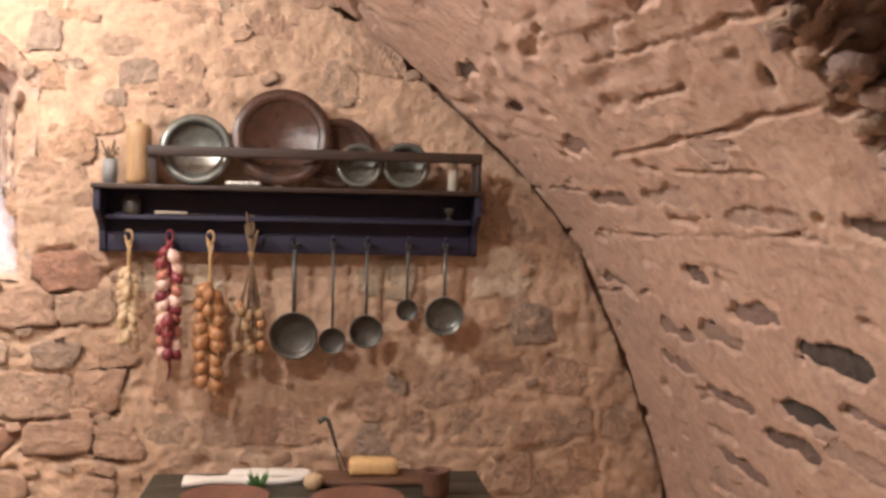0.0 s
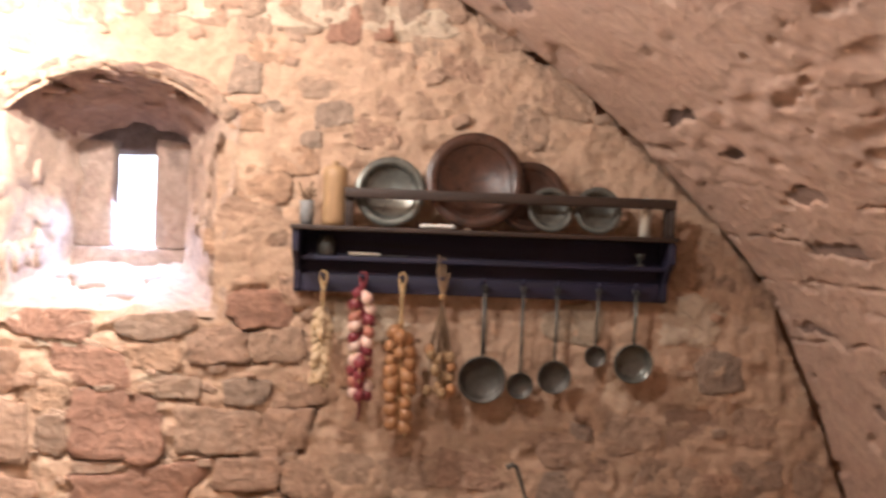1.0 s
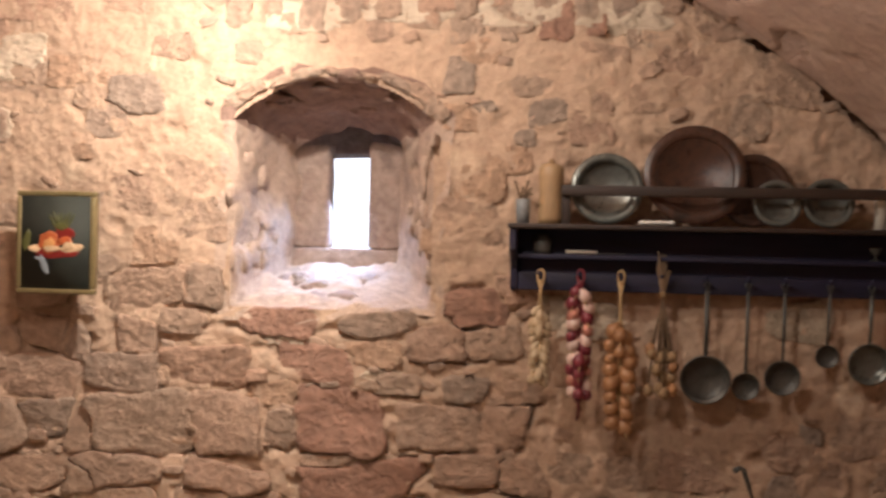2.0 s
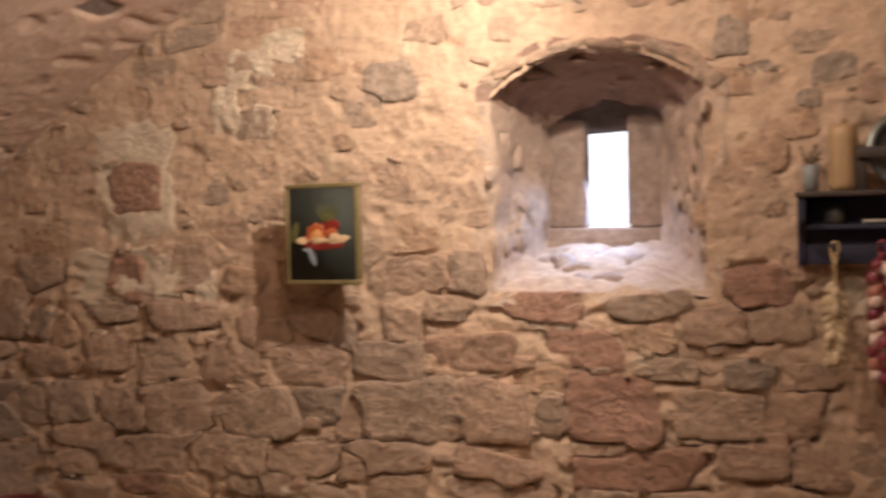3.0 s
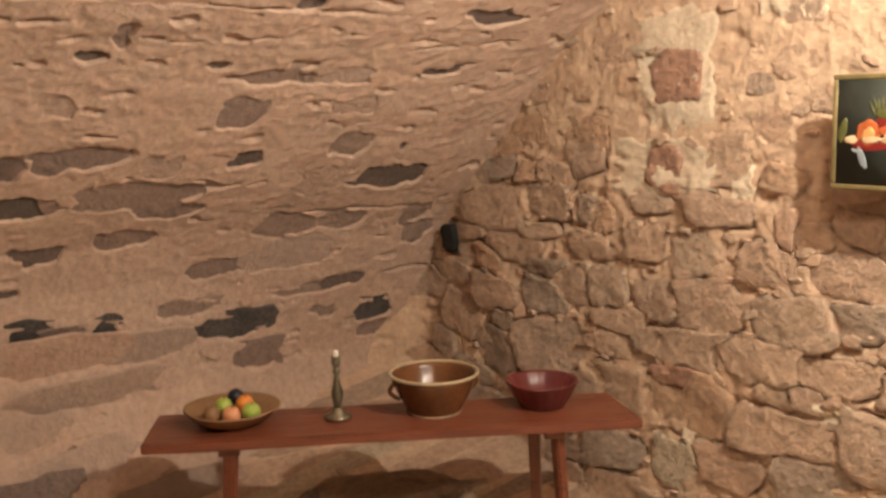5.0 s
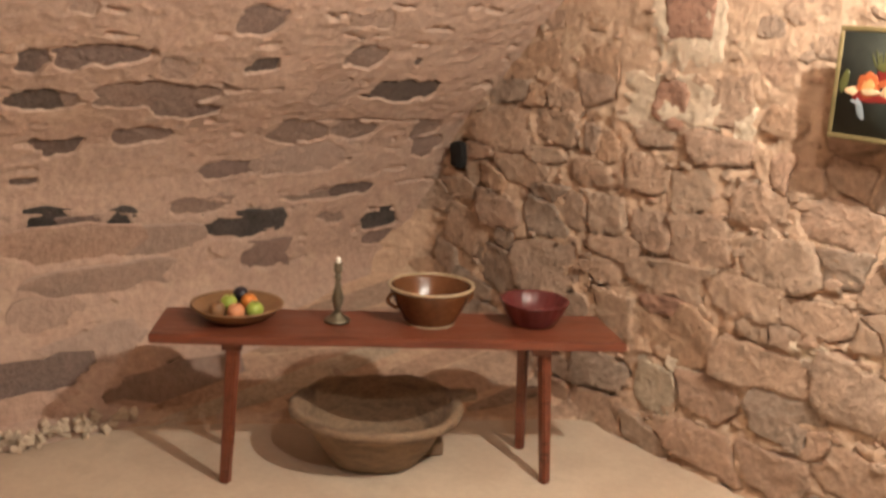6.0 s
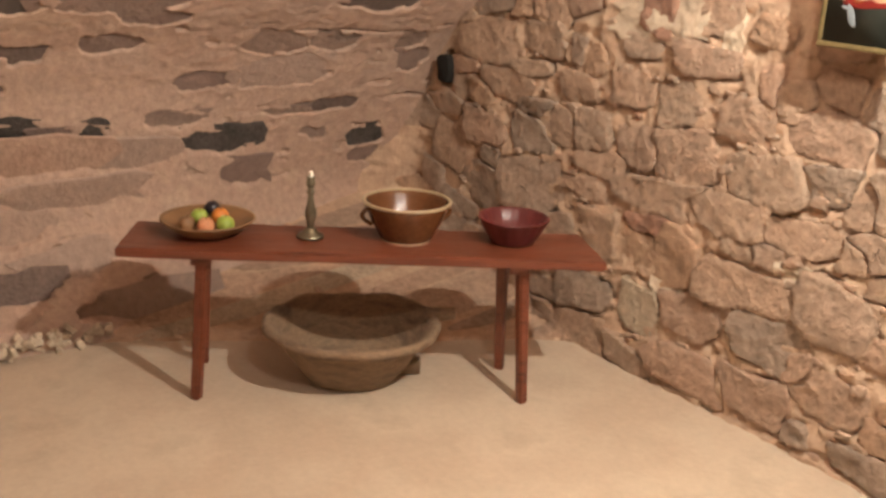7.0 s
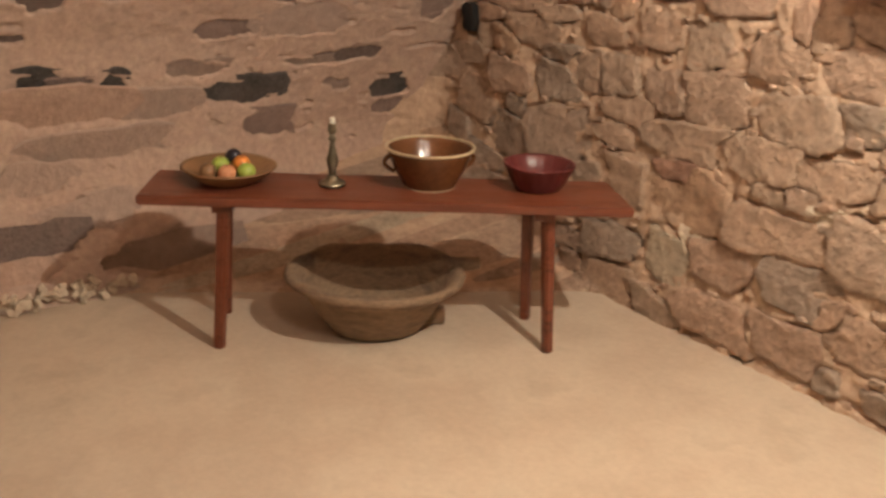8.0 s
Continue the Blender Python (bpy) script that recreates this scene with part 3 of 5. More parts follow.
window_1 = tagged(new("window_1"), "small slit window in a deep arched stone embrasure", "window", kind="structure")
rings = [(-0.004, outline(WX0 - 0.05, WX1 + 0.05, WZ0 - 0.03, WZS + 0.0, WZA + 0.04)), (0.0, outline(WX0, WX1, WZ0, WZS, WZA))]
for k in range(1, 15):
    t = k / 14
    rings.append((0.50 * t, outline(WX0 + (-0.17 - WX0) * t, WX1 + (0.25 - WX1) * t, WZ0 + 0.15 * t, WZS + (1.99 - WZS) * t, WZA + (2.10 - WZA) * t)))
bm = bmesh.new()
prev = None
for ri, (y, pts) in enumerate(rings):
    ring = []
    for x, z in pts:
        q = Vector((x * 9, y * 9, z * 9))
        d = 0.036 * noise.noise(q) + 0.022 * noise.noise(q * 2.7)
        cx, cz = x - 0.06, z - 1.8
        r = math.hypot(cx, cz)
        yy = y if ri > 1 else y + 0.02 * noise.noise(q * 1.5) + (wall_y(x, z) if ri == 0 else 0.0)
        ring.append(bm.verts.new((x + cx / r * d, yy, z + cz / r * d)))
    if prev:
        for i in range(len(ring)):
            j = (i + 1) % len(ring)
            bm.faces.new((prev[i], prev[j], ring[j], ring[i]))
    prev = ring
bmesh.ops.recalc_face_normals(bm, faces=bm.faces[:])
bmesh.ops.reverse_faces(bm, faces=bm.faces[:])
# arch faces take the darker red material, sides and sill the paler one
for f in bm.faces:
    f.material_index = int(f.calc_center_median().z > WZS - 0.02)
part("embrasure", bm, reveal_mat, window_1, "rough splayed stone reveal with a darker red arch").data.materials.append(hood_mat)
SX0, SX1, SZ0, SZ1 = -0.035, 0.125, 1.62, 1.985


def rough_block(center, size, seed, cuts=5, amount=0.012):
    bm = boxed(center, size, 0.012)
    bmesh.ops.subdivide_edges(bm, edges=[e for e in bm.edges if e.calc_length() > 0.06], cuts=cuts, use_grid_fill=True)
    for v in bm.verts:
        q = v.co * 8 + Vector((seed, 0, 0))
        v.co += Vector((noise.noise(q), noise.noise(q + Vector((9, 0, 0))), noise.noise(q + Vector((0, 9, 0))))) * amount
    return bm


part("slit_jamb", rough_block(((SX0 - 0.45) / 2, 0.555, 1.83), (SX0 + 0.45, 0.09, 0.42), 1), jamb_mat, window_1)
part("slit_jamb", rough_block(((SX1 + 0.55) / 2, 0.555, 1.83), (0.55 - SX1, 0.09, 0.42), 2), jamb_mat, window_1)
part("slit_lintel", rough_block((0.04, 0.88, 2.235), (1.0, 0.26, 0.43), 3), jamb_mat, window_1)
part("slit_sill", rough_block((0.04, 0.64, 1.42), (1.0, 0.28, 0.40), 4), jamb_mat, window_1)
for k in range(46):
    tt = _rng.uniform(0.05, 0.72)
    side = _rng.choice((-1, 1, -1, 1, 0))
    x0, x1 = WX0 + (-0.17 - WX0) * tt, WX1 + (0.25 - WX1) * tt
    if side:
        c = ((x0 if side < 0 else x1) + side * 0.012, 0.5 * tt, _rng.uniform(1.5 + 0.15 * tt, 2.0))
        rad = (0.022, _rng.uniform(0.04, 0.09), _rng.uniform(0.03, 0.07))
    else:
        u = _rng.uniform(-0.85, 0.85)
        top = WZS + (1.99 - WZS) * tt + (WZA - WZS) * (1 - tt * 0.3) * math.sqrt(1 - u * u)
        c = ((x0 + x1) / 2 + u * (x1 - x0) / 2, 0.5 * tt, top + 0.020)
        rad = (_rng.uniform(0.03, 0.07), _rng.uniform(0.04, 0.09), 0.022)
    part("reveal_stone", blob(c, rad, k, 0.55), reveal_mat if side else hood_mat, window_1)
for k in range(9):
    x = -0.16 + 0.045 * k + _rng.uniform(-0.02, 0.02)
    yy = _rng.uniform(0.1, 0.4)
    part("sill_stone", blob((x, yy, 1.392 + 0.3 * yy), (_rng.uniform(0.04, 0.08), 0.06, 0.022), k, 0.6, turn=Euler((radians(17), 0, _rng.uniform(-0.5, 0.5))).to_matrix()), jamb_mat, window_1)
part("outer_wall", boxed((-2.3, 0.72, 1.5), (3.75, 0.3, 3.6)), mortar_mat, window_1, smooth=False)
part("outer_wall", boxed((2.3, 0.72, 1.5), (3.55, 0.3, 3.6)), mortar_mat, window_1, smooth=False)
part("outer_wall", boxed((0.05, 0.72, 2.85), (1.0, 0.3, 0.95)), mortar_mat, window_1, smooth=False)
part("outer_wall", boxed((0.05, 0.72, 0.6), (1.0, 0.3, 1.3)), mortar_mat, window_1, smooth=False)

glow, gnt, gb = nodes_of("bright_sky")
gb.inputs["Base Color"].default_value = (0.9, 0.95, 1, 1)
gb.inputs["Emission Color"].default_value = (0.86, 0.93, 1.0, 1)
gb.inputs["Emission Strength"].default_value = 3.5
bd = new("backdrop", mesh_of(boxed((0.0, 9.0, 3.0), (14, 0.1, 10)), "backdrop", glow, False))
tagged(bd, "overexposed white daylight outside the slit", "sky", kind="backdrop")
bd["kind"] = "structure"

# ---------------------------------------------------------------- wall shelf
def wall_shelf():
    t = thing("wall_shelf", (0.735, 0, 1.50), "dark blue painted wooden wall shelf with plate rail and pegs", "shelf", rz=0)
    W, D = 1.255, 0.135
    part("back_panel", boxed((W / 2, -0.035, 0.105), (W - 0.03, 0.018, 0.20), 0.003), navy_mat, t)
    for x in (0.0, W - 0.022):
        bm = bmesh.new()
        side = [(-0.026, 0.0), (-0.062, 0.0), (-0.070, 0.012), (-0.075, 0.07), (-0.10, 0.10), (-0.03 - D, 0.135), (-0.03 - D, 0.205), (-0.026, 0.205)]
        a = [bm.verts.new((x, y, z)) for y, z in side]
        c = [bm.verts.new((x + 0.022, y, z)) for y, z in side]
        bm.faces.new(a)
        bm.faces.new(c[::-1])
        for k in range(len(side)):
            bm.faces.new((a[k], c[k], c[(k + 1) % len(side)], a[(k + 1) % len(side)]))
        bmesh.ops.recalc_face_normals(bm, faces=bm.faces[:])
        bmesh.ops.bevel(bm, geom=bm.edges[:], offset=0.0025, segments=1, affect="EDGES")
        part("side_panel", bm, navy_mat, t, smooth=False)
    part("top_board", boxed((W / 2, -0.03 - D / 2 - 0.004, 0.213), (W + 0.012, D + 0.012, 0.016), 0.004), darkwood_mat, t, "dark brown top board")
    part("middle_board", boxed((W / 2, -0.07, 0.115), (W - 0.046, 0.075, 0.015), 0.003), navy_mat, t)
    part("peg_rail", boxed((W / 2, -0.055, 0.032), (W - 0.05, 0.022, 0.06), 0.004), navy_mat, t)
    part("plate_rail", boxed((0.163 + 0.545, -0.03 - D + 0.012, 0.330), (1.09, 0.016, 0.034), 0.005), darkwood_mat, t, "dark brown plate rail")
    for x in (0.18, 1.235):
        part("rail_post", boxed((x, -0.03 - D + 0.03, 0.278), (0.03, 0.02, 0.118), 0.003), darkwood_mat, t)
    part("rail_bracket", boxed((W - 0.012, -0.10, 0.27), (0.018, 0.11, 0.10), 0.006), darkwood_mat, t)
    for x in (0.098, 0.228, 0.358, 0.492, 0.63, 0.765, 0.88, 1.018, 1.142):
        part("peg", tube([(x, -0.055, 0.035), (x, -0.085, 0.044), (x, -0.118, 0.062)], 0.0085, 8, taper=0.007), navy_mat, t)
    return t


wall_shelf()
TOP, MID = 1.7225, 1.624


def dish(name, x, z, r, lean, mat, label, category, depth, rim, y=-0.075, group=""):
    t = thing(name, (x, y, z), label, category, group)
    well = [(0, 0.0), (r * 0.66, 0.0), (r * 0.74, depth * 0.7), (r * 0.76, depth * 0.7 + 0.004), (r * 0.72, depth * 0.5 + 0.008), (r * 0.62, 0.006), (0, 0.005)]
    flange = [(r * 0.735, depth * 0.7), (r * 0.97, depth), (r, depth + 0.003), (r * 0.985, depth + 0.009), (r * (1 - rim), depth + 0.005), (r * 0.745, depth * 0.7 + 0.006), (r * 0.735, depth * 0.7)]
    for nm, prof in (("well", well), ("rim", flange)):
        part(nm, lathe(prof, 48), mat, t).matrix_basis = pose(0, 0, 0, 90 - lean, 0, 0)
    return t


dish("pewter_plate", 1.045, TOP + 0.116, 0.118, 9, pewter_mat, "large dull pewter plate leaning on the wall shelf", "plate", 0.018, 0.3, -0.072, "pewter plates")
dish("clay_platter", 1.325, TOP + 0.162, 0.164, 9, clay_mat, "large dark brown glazed clay platter leaning upright", "platter", 0.026, 0.22, -0.072)
dish("clay_plate", 1.515, TOP + 0.118, 0.120, 8, clay_mat, "smaller brown clay plate behind the platter", "plate", 0.018, 0.25, -0.048)
dish("pewter_plate", 1.580, TOP + 0.074, 0.076, 11, pewter_mat, "small pewter saucer leaning on the shelf", "plate", 0.018, 0.3, -0.092, "pewter plates")
dish("pewter_plate", 1.738, TOP + 0.078, 0.080, 11, pewter_mat, "small pewter saucer beside a candle", "plate", 0.018, 0.3, -0.085, "pewter plates")

mill = thing("wooden_canister", (0.865, -0.105, TOP), "tall pale turned wooden canister", "canister")
part("body", lathe([(0, 0), (0.040, 0), (0.043, 0.02), (0.038, 0.09), (0.0405, 0.15), (0.041, 0.18), (0.034, 0.192), (0.012, 0.198), (0.0, 0.199)], 28), palewood_mat, mill)
part("knob", lathe([(0, 0.196), (0.008, 0.197), (0.010, 0.206), (0.006, 0.213), (0, 0.214)], 14), palewood_mat, mill)
cup = thing("grey_cup", (0.774, -0.10, TOP), "small grey stoneware cup holding dry twigs", "cup")
part("body", lathe([(0, 0), (0.021, 0), (0.023, 0.04), (0.024, 0.078), (0.021, 0.08), (0.019, 0.04), (0.018, 0.01), (0, 0.01)], 24), stoneware_mat, cup)
for k in range(9):
    a = k * 0.7
    part("twig", tube([(0.006 * math.cos(a), 0.006 * math.sin(a), 0.012), (0.012 * math.cos(a), 0.012 * math.sin(a), 0.09), (0.030 * math.cos(a + 0.5), 0.025 * math.sin(a), 0.118 + 0.025 * math.sin(k * 2.1))], 0.0022, 6, taper=0.004), twig_mat, cup)
candle = thing("shelf_candle", (1.898, -0.10, TOP), "short ivory candle behind the plate rail", "candle")
part("candle_body", lathe([(0, 0), (0.019, 0), (0.019, 0.12), (0.016, 0.128), (0.004, 0.124), (0, 0.123)], 20), wax_mat, candle)
part("wick", tube([(0, 0, 0.122), (0.001, 0, 0.132), (0.003, 0, 0.139)], 0.0012, 6), iron_mat, candle)
gob = thing("pewter_goblet", (1.888, -0.085, MID), "tiny bright pewter goblet in the shelf compartment", "goblet")
part("goblet_body", lathe([(0, 0), (0.016, 0), (0.015, 0.003), (0.004, 0.007), (0.004, 0.018), (0.012, 0.024), (0.017, 0.036), (0.018, 0.042), (0.016, 0.042), (0.012, 0.028), (0, 0.025)], 20), pewter_mat, gob)
jar = thing("glass_jar", (0.84, -0.077, MID), "dark stoneware jar in the shelf compartment", "jar")
part("jar_body", lathe([(0, 0), (0.026, 0), (0.029, 0.01), (0.029, 0.045), (0.02, 0.056), (0.02, 0.066), (0.016, 0.066), (0.016, 0.05), (0, 0.012)], 24), iron_mat, jar)
knife = thing("bone_knife", (0.968, -0.095, MID), "pale bone-handled knife lying on the shelf", "knife")
part("handle", tube([(-0.052, 0, 0.007), (-0.02, 0.001, 0.008), (0.02, 0, 0.0075), (0.052, 0, 0.007)], 0.0065, 8, taper=0.005), wax_mat, knife)
part("blade", boxed((0.095, 0, 0.004), (0.09, 0.016, 0.003), 0.001), iron_mat, knife)
roll = thing("linen_roll", (1.205, -0.14, TOP), "small crumpled ivory linen roll", "cloth")
bm = bmesh.new()
for k in range(6):
    blob((-0.045 + 0.018 * k, 0.004 * math.sin(k * 2), 0.008), (0.014, 0.014, 0.008), k, 0.4, 2, bm)
part("linen", bm, cloth_mat, roll)


# ---------------------------------------------------------------- hanging strings and pans
def bulb(center, r, seed, turn, bm, long=1.0):
    """Onion-like bulb with a drawn-out neck."""
    rg2 = random.Random(seed)
    r0 = bmesh.ops.create_uvsphere(bm, u_segments=12, v_segments=9, radius=1)
    for v in r0["verts"]:
        u = v.co.z
        k = 1.0 if u < 0.3 else 1.0 - 0.55 * ((u - 0.3) / 0.7)
        q = Vector((v.co.x * k * r, v.co.y * k * r, u * r * (1.0 if u < 0.5 else 1.25) * long))
        q *= 1 + 0.08 * noise.noise(v.co * 2 + Vector((seed, 0, 0)))
        v.co = Vector(center) + turn @ q
    return bm


def braid(name, x, z_hook, z0, z1, r, width, mats, label, category, seed, tail=0.0, stem=None, long=1.0):
    t = thing(name, (x, -0.105, z_hook), label, category, "strings of bulbs")
    rg2 = random.Random(seed)
    stem = stem or straw_mat
    pts = []
    for k in range(15):
        a = 2 * math.pi * k / 14
        pts.append((0.011 * math.sin(a), -0.004, 0.004 + 0.02 * math.cos(a)))
    part("loop", tube(pts, 0.0042, 6), stem, t)
    for side in (-1, 0, 1):
        n = 9
        part("plait_strand", tube([(side * 0.006 * math.cos(2.2 * i) + 0.002 * side, 0.004 * math.sin(2.2 * i + side), -0.012 + (z1 - z_hook + 0.03) * i / n) for i in range(n + 1)], 0.005, 6), stem, t)
    rows = max(5, int((z0 - z1) / (r * 1.62)))
    for i in range(rows):
        for side in (-1, 1, 0):
            if side == 0 and rg2.random() < 0.6:
                continue
            z = z0 - z_hook - (z0 - z1) * (i + (0.15 if side < 0 else 0.6)) / rows
            rr = r * rg2.uniform(0.84, 1.18)
            taper = 1.0 - 0.2 * (i / rows) if i else 0.7
            cx = side * width * taper * rg2.uniform(0.8, 1.15)
            cy = -0.026 * (0.4 if side else 1.0) + rg2.uniform(-0.008, 0.008)
            direction = Euler((radians(rg2.uniform(-40, 25)), radians(-side * rg2.uniform(25, 65)), rg2.uniform(0, 6) if long == 1.0 else 0.0)).to_matrix()
            if long > 1.0:
                direction = Euler((radians(rg2.uniform(-12, 6)), radians(180 + side * rg2.uniform(140, 152)) if side else radians(8), 0.0)).to_matrix()
            bm = bmesh.new()
            bulb((cx, cy, z + rg2.uniform(-0.006, 0.006)), rr, seed * 50 + i * 3 + side, direction, bm, long)
            part("bulb", bm, rg2.choice(mats), t)
            if rg2.random() < 0.35:
                part("root_tuft", tube([(cx, cy - rr * 0.8, z - rr * 0.5), (cx + 0.004 * side, cy - rr * 1.1, z - rr * 1.0), (cx + 0.008 * side, cy - rr, z - rr * 1.5)], 0.0022, 5, taper=0.0008), straw_mat, t)
    if tail:
        part("tail", tube([(0, 0, z1 - z_hook), (0.004, 0, z1 - z_hook - tail * 0.5), (-0.004, 0.004, z1 - z_hook - tail)], 0.007, 6, taper=0.003), stem, t)
    return t


braid("garlic_string", 0.838, 1.548, 1.435, 1.19, 0.0155, 0.019, [garlic_mat], "plaited string of small cream garlic bulbs on a peg", "garlic string", 3, long=1.55)
braid("red_onion_string", 0.968, 1.55, 1.505, 1.155, 0.0205, 0.024, [redonion_mat, redonion_mat, paleonion_mat, redonion_mat, paleonion_mat, salmon_mat], "plaited string of red and pink onions on a peg", "onion string", 4, 0.075, redonion_mat, 1.2)
braid("brown_onion_string", 1.098, 1.55, 1.385, 1.045, 0.0235, 0.029, [onion_mat], "long plaited string of golden brown onions on a peg", "onion string", 5, long=1.15)

herbs = thing("dried_poppy_bunch", (1.232, -0.105, 1.545), "bunch of dried stalks and seed heads hanging upside down", "dried bunch")
rg3 = random.Random(8)
for k in range(18):
    a = rg3.uniform(-1, 1)
    b = rg3.uniform(-1, 1)
    top = (a * 0.022, b * 0.012 - 0.005, 0.02 + rg3.uniform(0, 0.075))
    low = (-a * 0.042 - 0.004, -0.01 + b * 0.02, -0.20 - rg3.uniform(0, 0.15))
    part("stalk", tube([top, (0, 0, -0.06), (low[0] * 0.5, low[1] * 0.6, -0.15), low], 0.0028, 6), twig_mat, herbs)
    part("seed_head", blob((low[0], low[1], low[2] - 0.012), (0.017, 0.017, 0.021), k, 0.25), seed_mat if k % 4 else onion_mat, herbs)
part("binding", tube([(0.011 * math.cos(a), 0.011 * math.sin(a), -0.055 + 0.001 * a) for a in np.linspace(0, 18, 40)], 0.002, 5), straw_mat, herbs)


def hanging_pan(name, x, z, r, depth, z_hook, mat, label, category, width):
    t = thing(name, (x, -0.055, z), label, category, "hanging pans and ladles")
    prof = [(0, 0), (r * 0.72, 0.0), (r * 0.9, depth * 0.3), (r, depth), (r * 1.03, depth + 0.002), (r * 0.96, depth + 0.003), (r * 0.86, depth * 0.35), (r * 0.7, 0.005), (0, 0.005)]
    ob = part("bowl", lathe(prof, 36), mat, t)
    ob.matrix_basis = pose(0, 0, 0, 94, 0, 0)
    h = z_hook - z
    yy = -depth
    part("handle", tube([(0, yy + 0.004, r * 0.95), (0, yy - 0.004, r + 0.3 * (h - r)), (0.0, -0.048, h - 0.02)], width, 8, taper=width * 1.25), mat, t)
    part("hook", tube([(0, -0.048, h - 0.02), (0.008, -0.046, h + 0.004), (0, -0.042, h + 0.014), (-0.008, -0.046, h + 0.004), (0, -0.048, h - 0.02)], 0.0025, 6), mat, t)
    part("rivet", blob((0, yy - 0.004, r * 1.02), (0.005, 0.003, 0.005), 1, 0.0, 1), mat, t)
    return t


hanging_pan("iron_pan", 1.372, 1.232, 0.078, 0.042, 1.535, iron_mat, "large blackened iron pan hanging by its handle", "pan", 0.0068)
hanging_pan("iron_ladle", 1.500, 1.213, 0.044, 0.030, 1.535, iron_mat, "blackened iron ladle with a round bowl", "ladle", 0.0045)
hanging_pan("iron_pan", 1.613, 1.246, 0.055, 0.036, 1.535, iron_mat, "small iron saucepan hanging by its handle", "pan", 0.0045)
hanging_pan("iron_ladle", 1.751, 1.318, 0.036, 0.026, 1.535, iron_mat, "small round iron ladle", "ladle", 0.0040)
hanging_pan("iron_pan", 1.877, 1.300, 0.065, 0.040, 1.535, pewter_mat, "shallow tinned pan hanging by its handle", "pan", 0.0050)


# ---------------------------------------------------------------- picture
pic = thing("painting", (-0.825, -0.03, 1.623), "framed dark still life painting of fruit in a bowl", "painting")
PW, PH, PY = 0.287, 0.354, -0.128
for nm, c, s in (("frame_top", (0, PY, PH / 2 - 0.009), (PW, 0.028, 0.018)), ("frame_bottom", (0, PY, -PH / 2 + 0.009), (PW, 0.028, 0.018)), ("frame_side", (-PW / 2 + 0.009, PY, 0), (0.018, 0.028, PH - 0.038)), ("frame_side", (PW / 2 - 0.009, PY, 0), (0.018, 0.028, PH - 0.038))):
    part(nm, boxed(c, s, 0.005), gilt_mat, pic)
part("backing", boxed((0, PY + 0.057, 0), (PW - 0.16, 0.128, PH - 0.14), 0.002), darkwood_mat, pic)
part("canvas", boxed((0, PY - 0.009, 0), (PW - 0.034, 0.006, PH - 0.034)), canvas_mat, pic)
YC = PY - 0.0125


def daub(x, z, rx, rz, mat, seed, lift=0.0, angle=0.0):
    return part("paint_daub", blob((x, YC - lift, z), (rx, 0.0012, rz), seed, 0.35, 3, turn=Euler((0, radians(angle), 0)).to_matrix()), mat, pic)


daub(0.0, -0.036, 0.086, 0.018, p_red, 1)
daub(-0.075, -0.022, 0.022, 0.013, p_cream, 2, 0.001)
daub(0.058, -0.020, 0.042, 0.014, p_cream, 3, 0.001, -8)
daub(-0.022, 0.000, 0.040, 0.036, p_orange, 4, 0.0015)
daub(-0.020, -0.006, 0.022, 0.021, p_glow, 5, 0.0025)
daub(-0.012, -0.022, 0.030, 0.010, p_cream, 6, 0.003)
daub(0.036, 0.030, 0.034, 0.022, p_red, 7, 0.0012)
daub(0.038, 0.006, 0.026, 0.013, p_orange, 8, 0.0022)
daub(0.048, -0.010, 0.020, 0.015, p_cream, 9, 0.0026)
for k in range(7):
    daub(0.022 + 0.011 * (k - 3), 0.072 + 0.006 * (k % 2), 0.0035, 0.028, p_leaf, 10 + k, 0.0012, 9 * (k - 3))
daub(0.022, 0.055, 0.022, 0.014, p_leaf, 20, 0.0016)
daub(-0.105, 0.005, 0.014, 0.034, p_leaf, 21, 0.001, 12)
daub(-0.040, -0.078, 0.012, 0.036, p_grey, 22, 0.001, -22)
daub(-0.062, -0.056, 0.014, 0.005, p_grey, 23, 0.0014, 14)


# ---------------------------------------------------------------- bench table and what stands on it
BENCH_Z = 0.59
bench = thing("bench_table", (-2.176, -1.042, 0), "low narrow red-stained wooden bench table on four legs", "table", rz=58.1)
bm = boxed((0, 0, BENCH_Z - 0.018), (1.762, 0.346, 0.036))
bmesh.ops.subdivide_edges(bm, edges=[e for e in bm.edges if e.calc_length() > 0.1], cuts=12, use_grid_fill=True)
for v in bm.verts:
    q = Vector((v.co.x * 3.5, v.co.y * 9, 0))
    v.co.z += 0.0035 * noise.noise(q)
    v.co.y += 0.005 * noise.noise(q + Vector((0, 0, 7)))
    v.co.x += 0.02 * (-v.co.y / 0.17) * max(0.0, v.co.x / 0.88) ** 3
bmesh.ops.bevel(bm, geom=[e for e in bm.edges if len(e.link_faces) == 2 and e.calc_face_angle() > 1.0], offset=0.005, segments=2, affect="EDGES")
part("tabletop", bm, redwood_mat, bench, smooth=False)
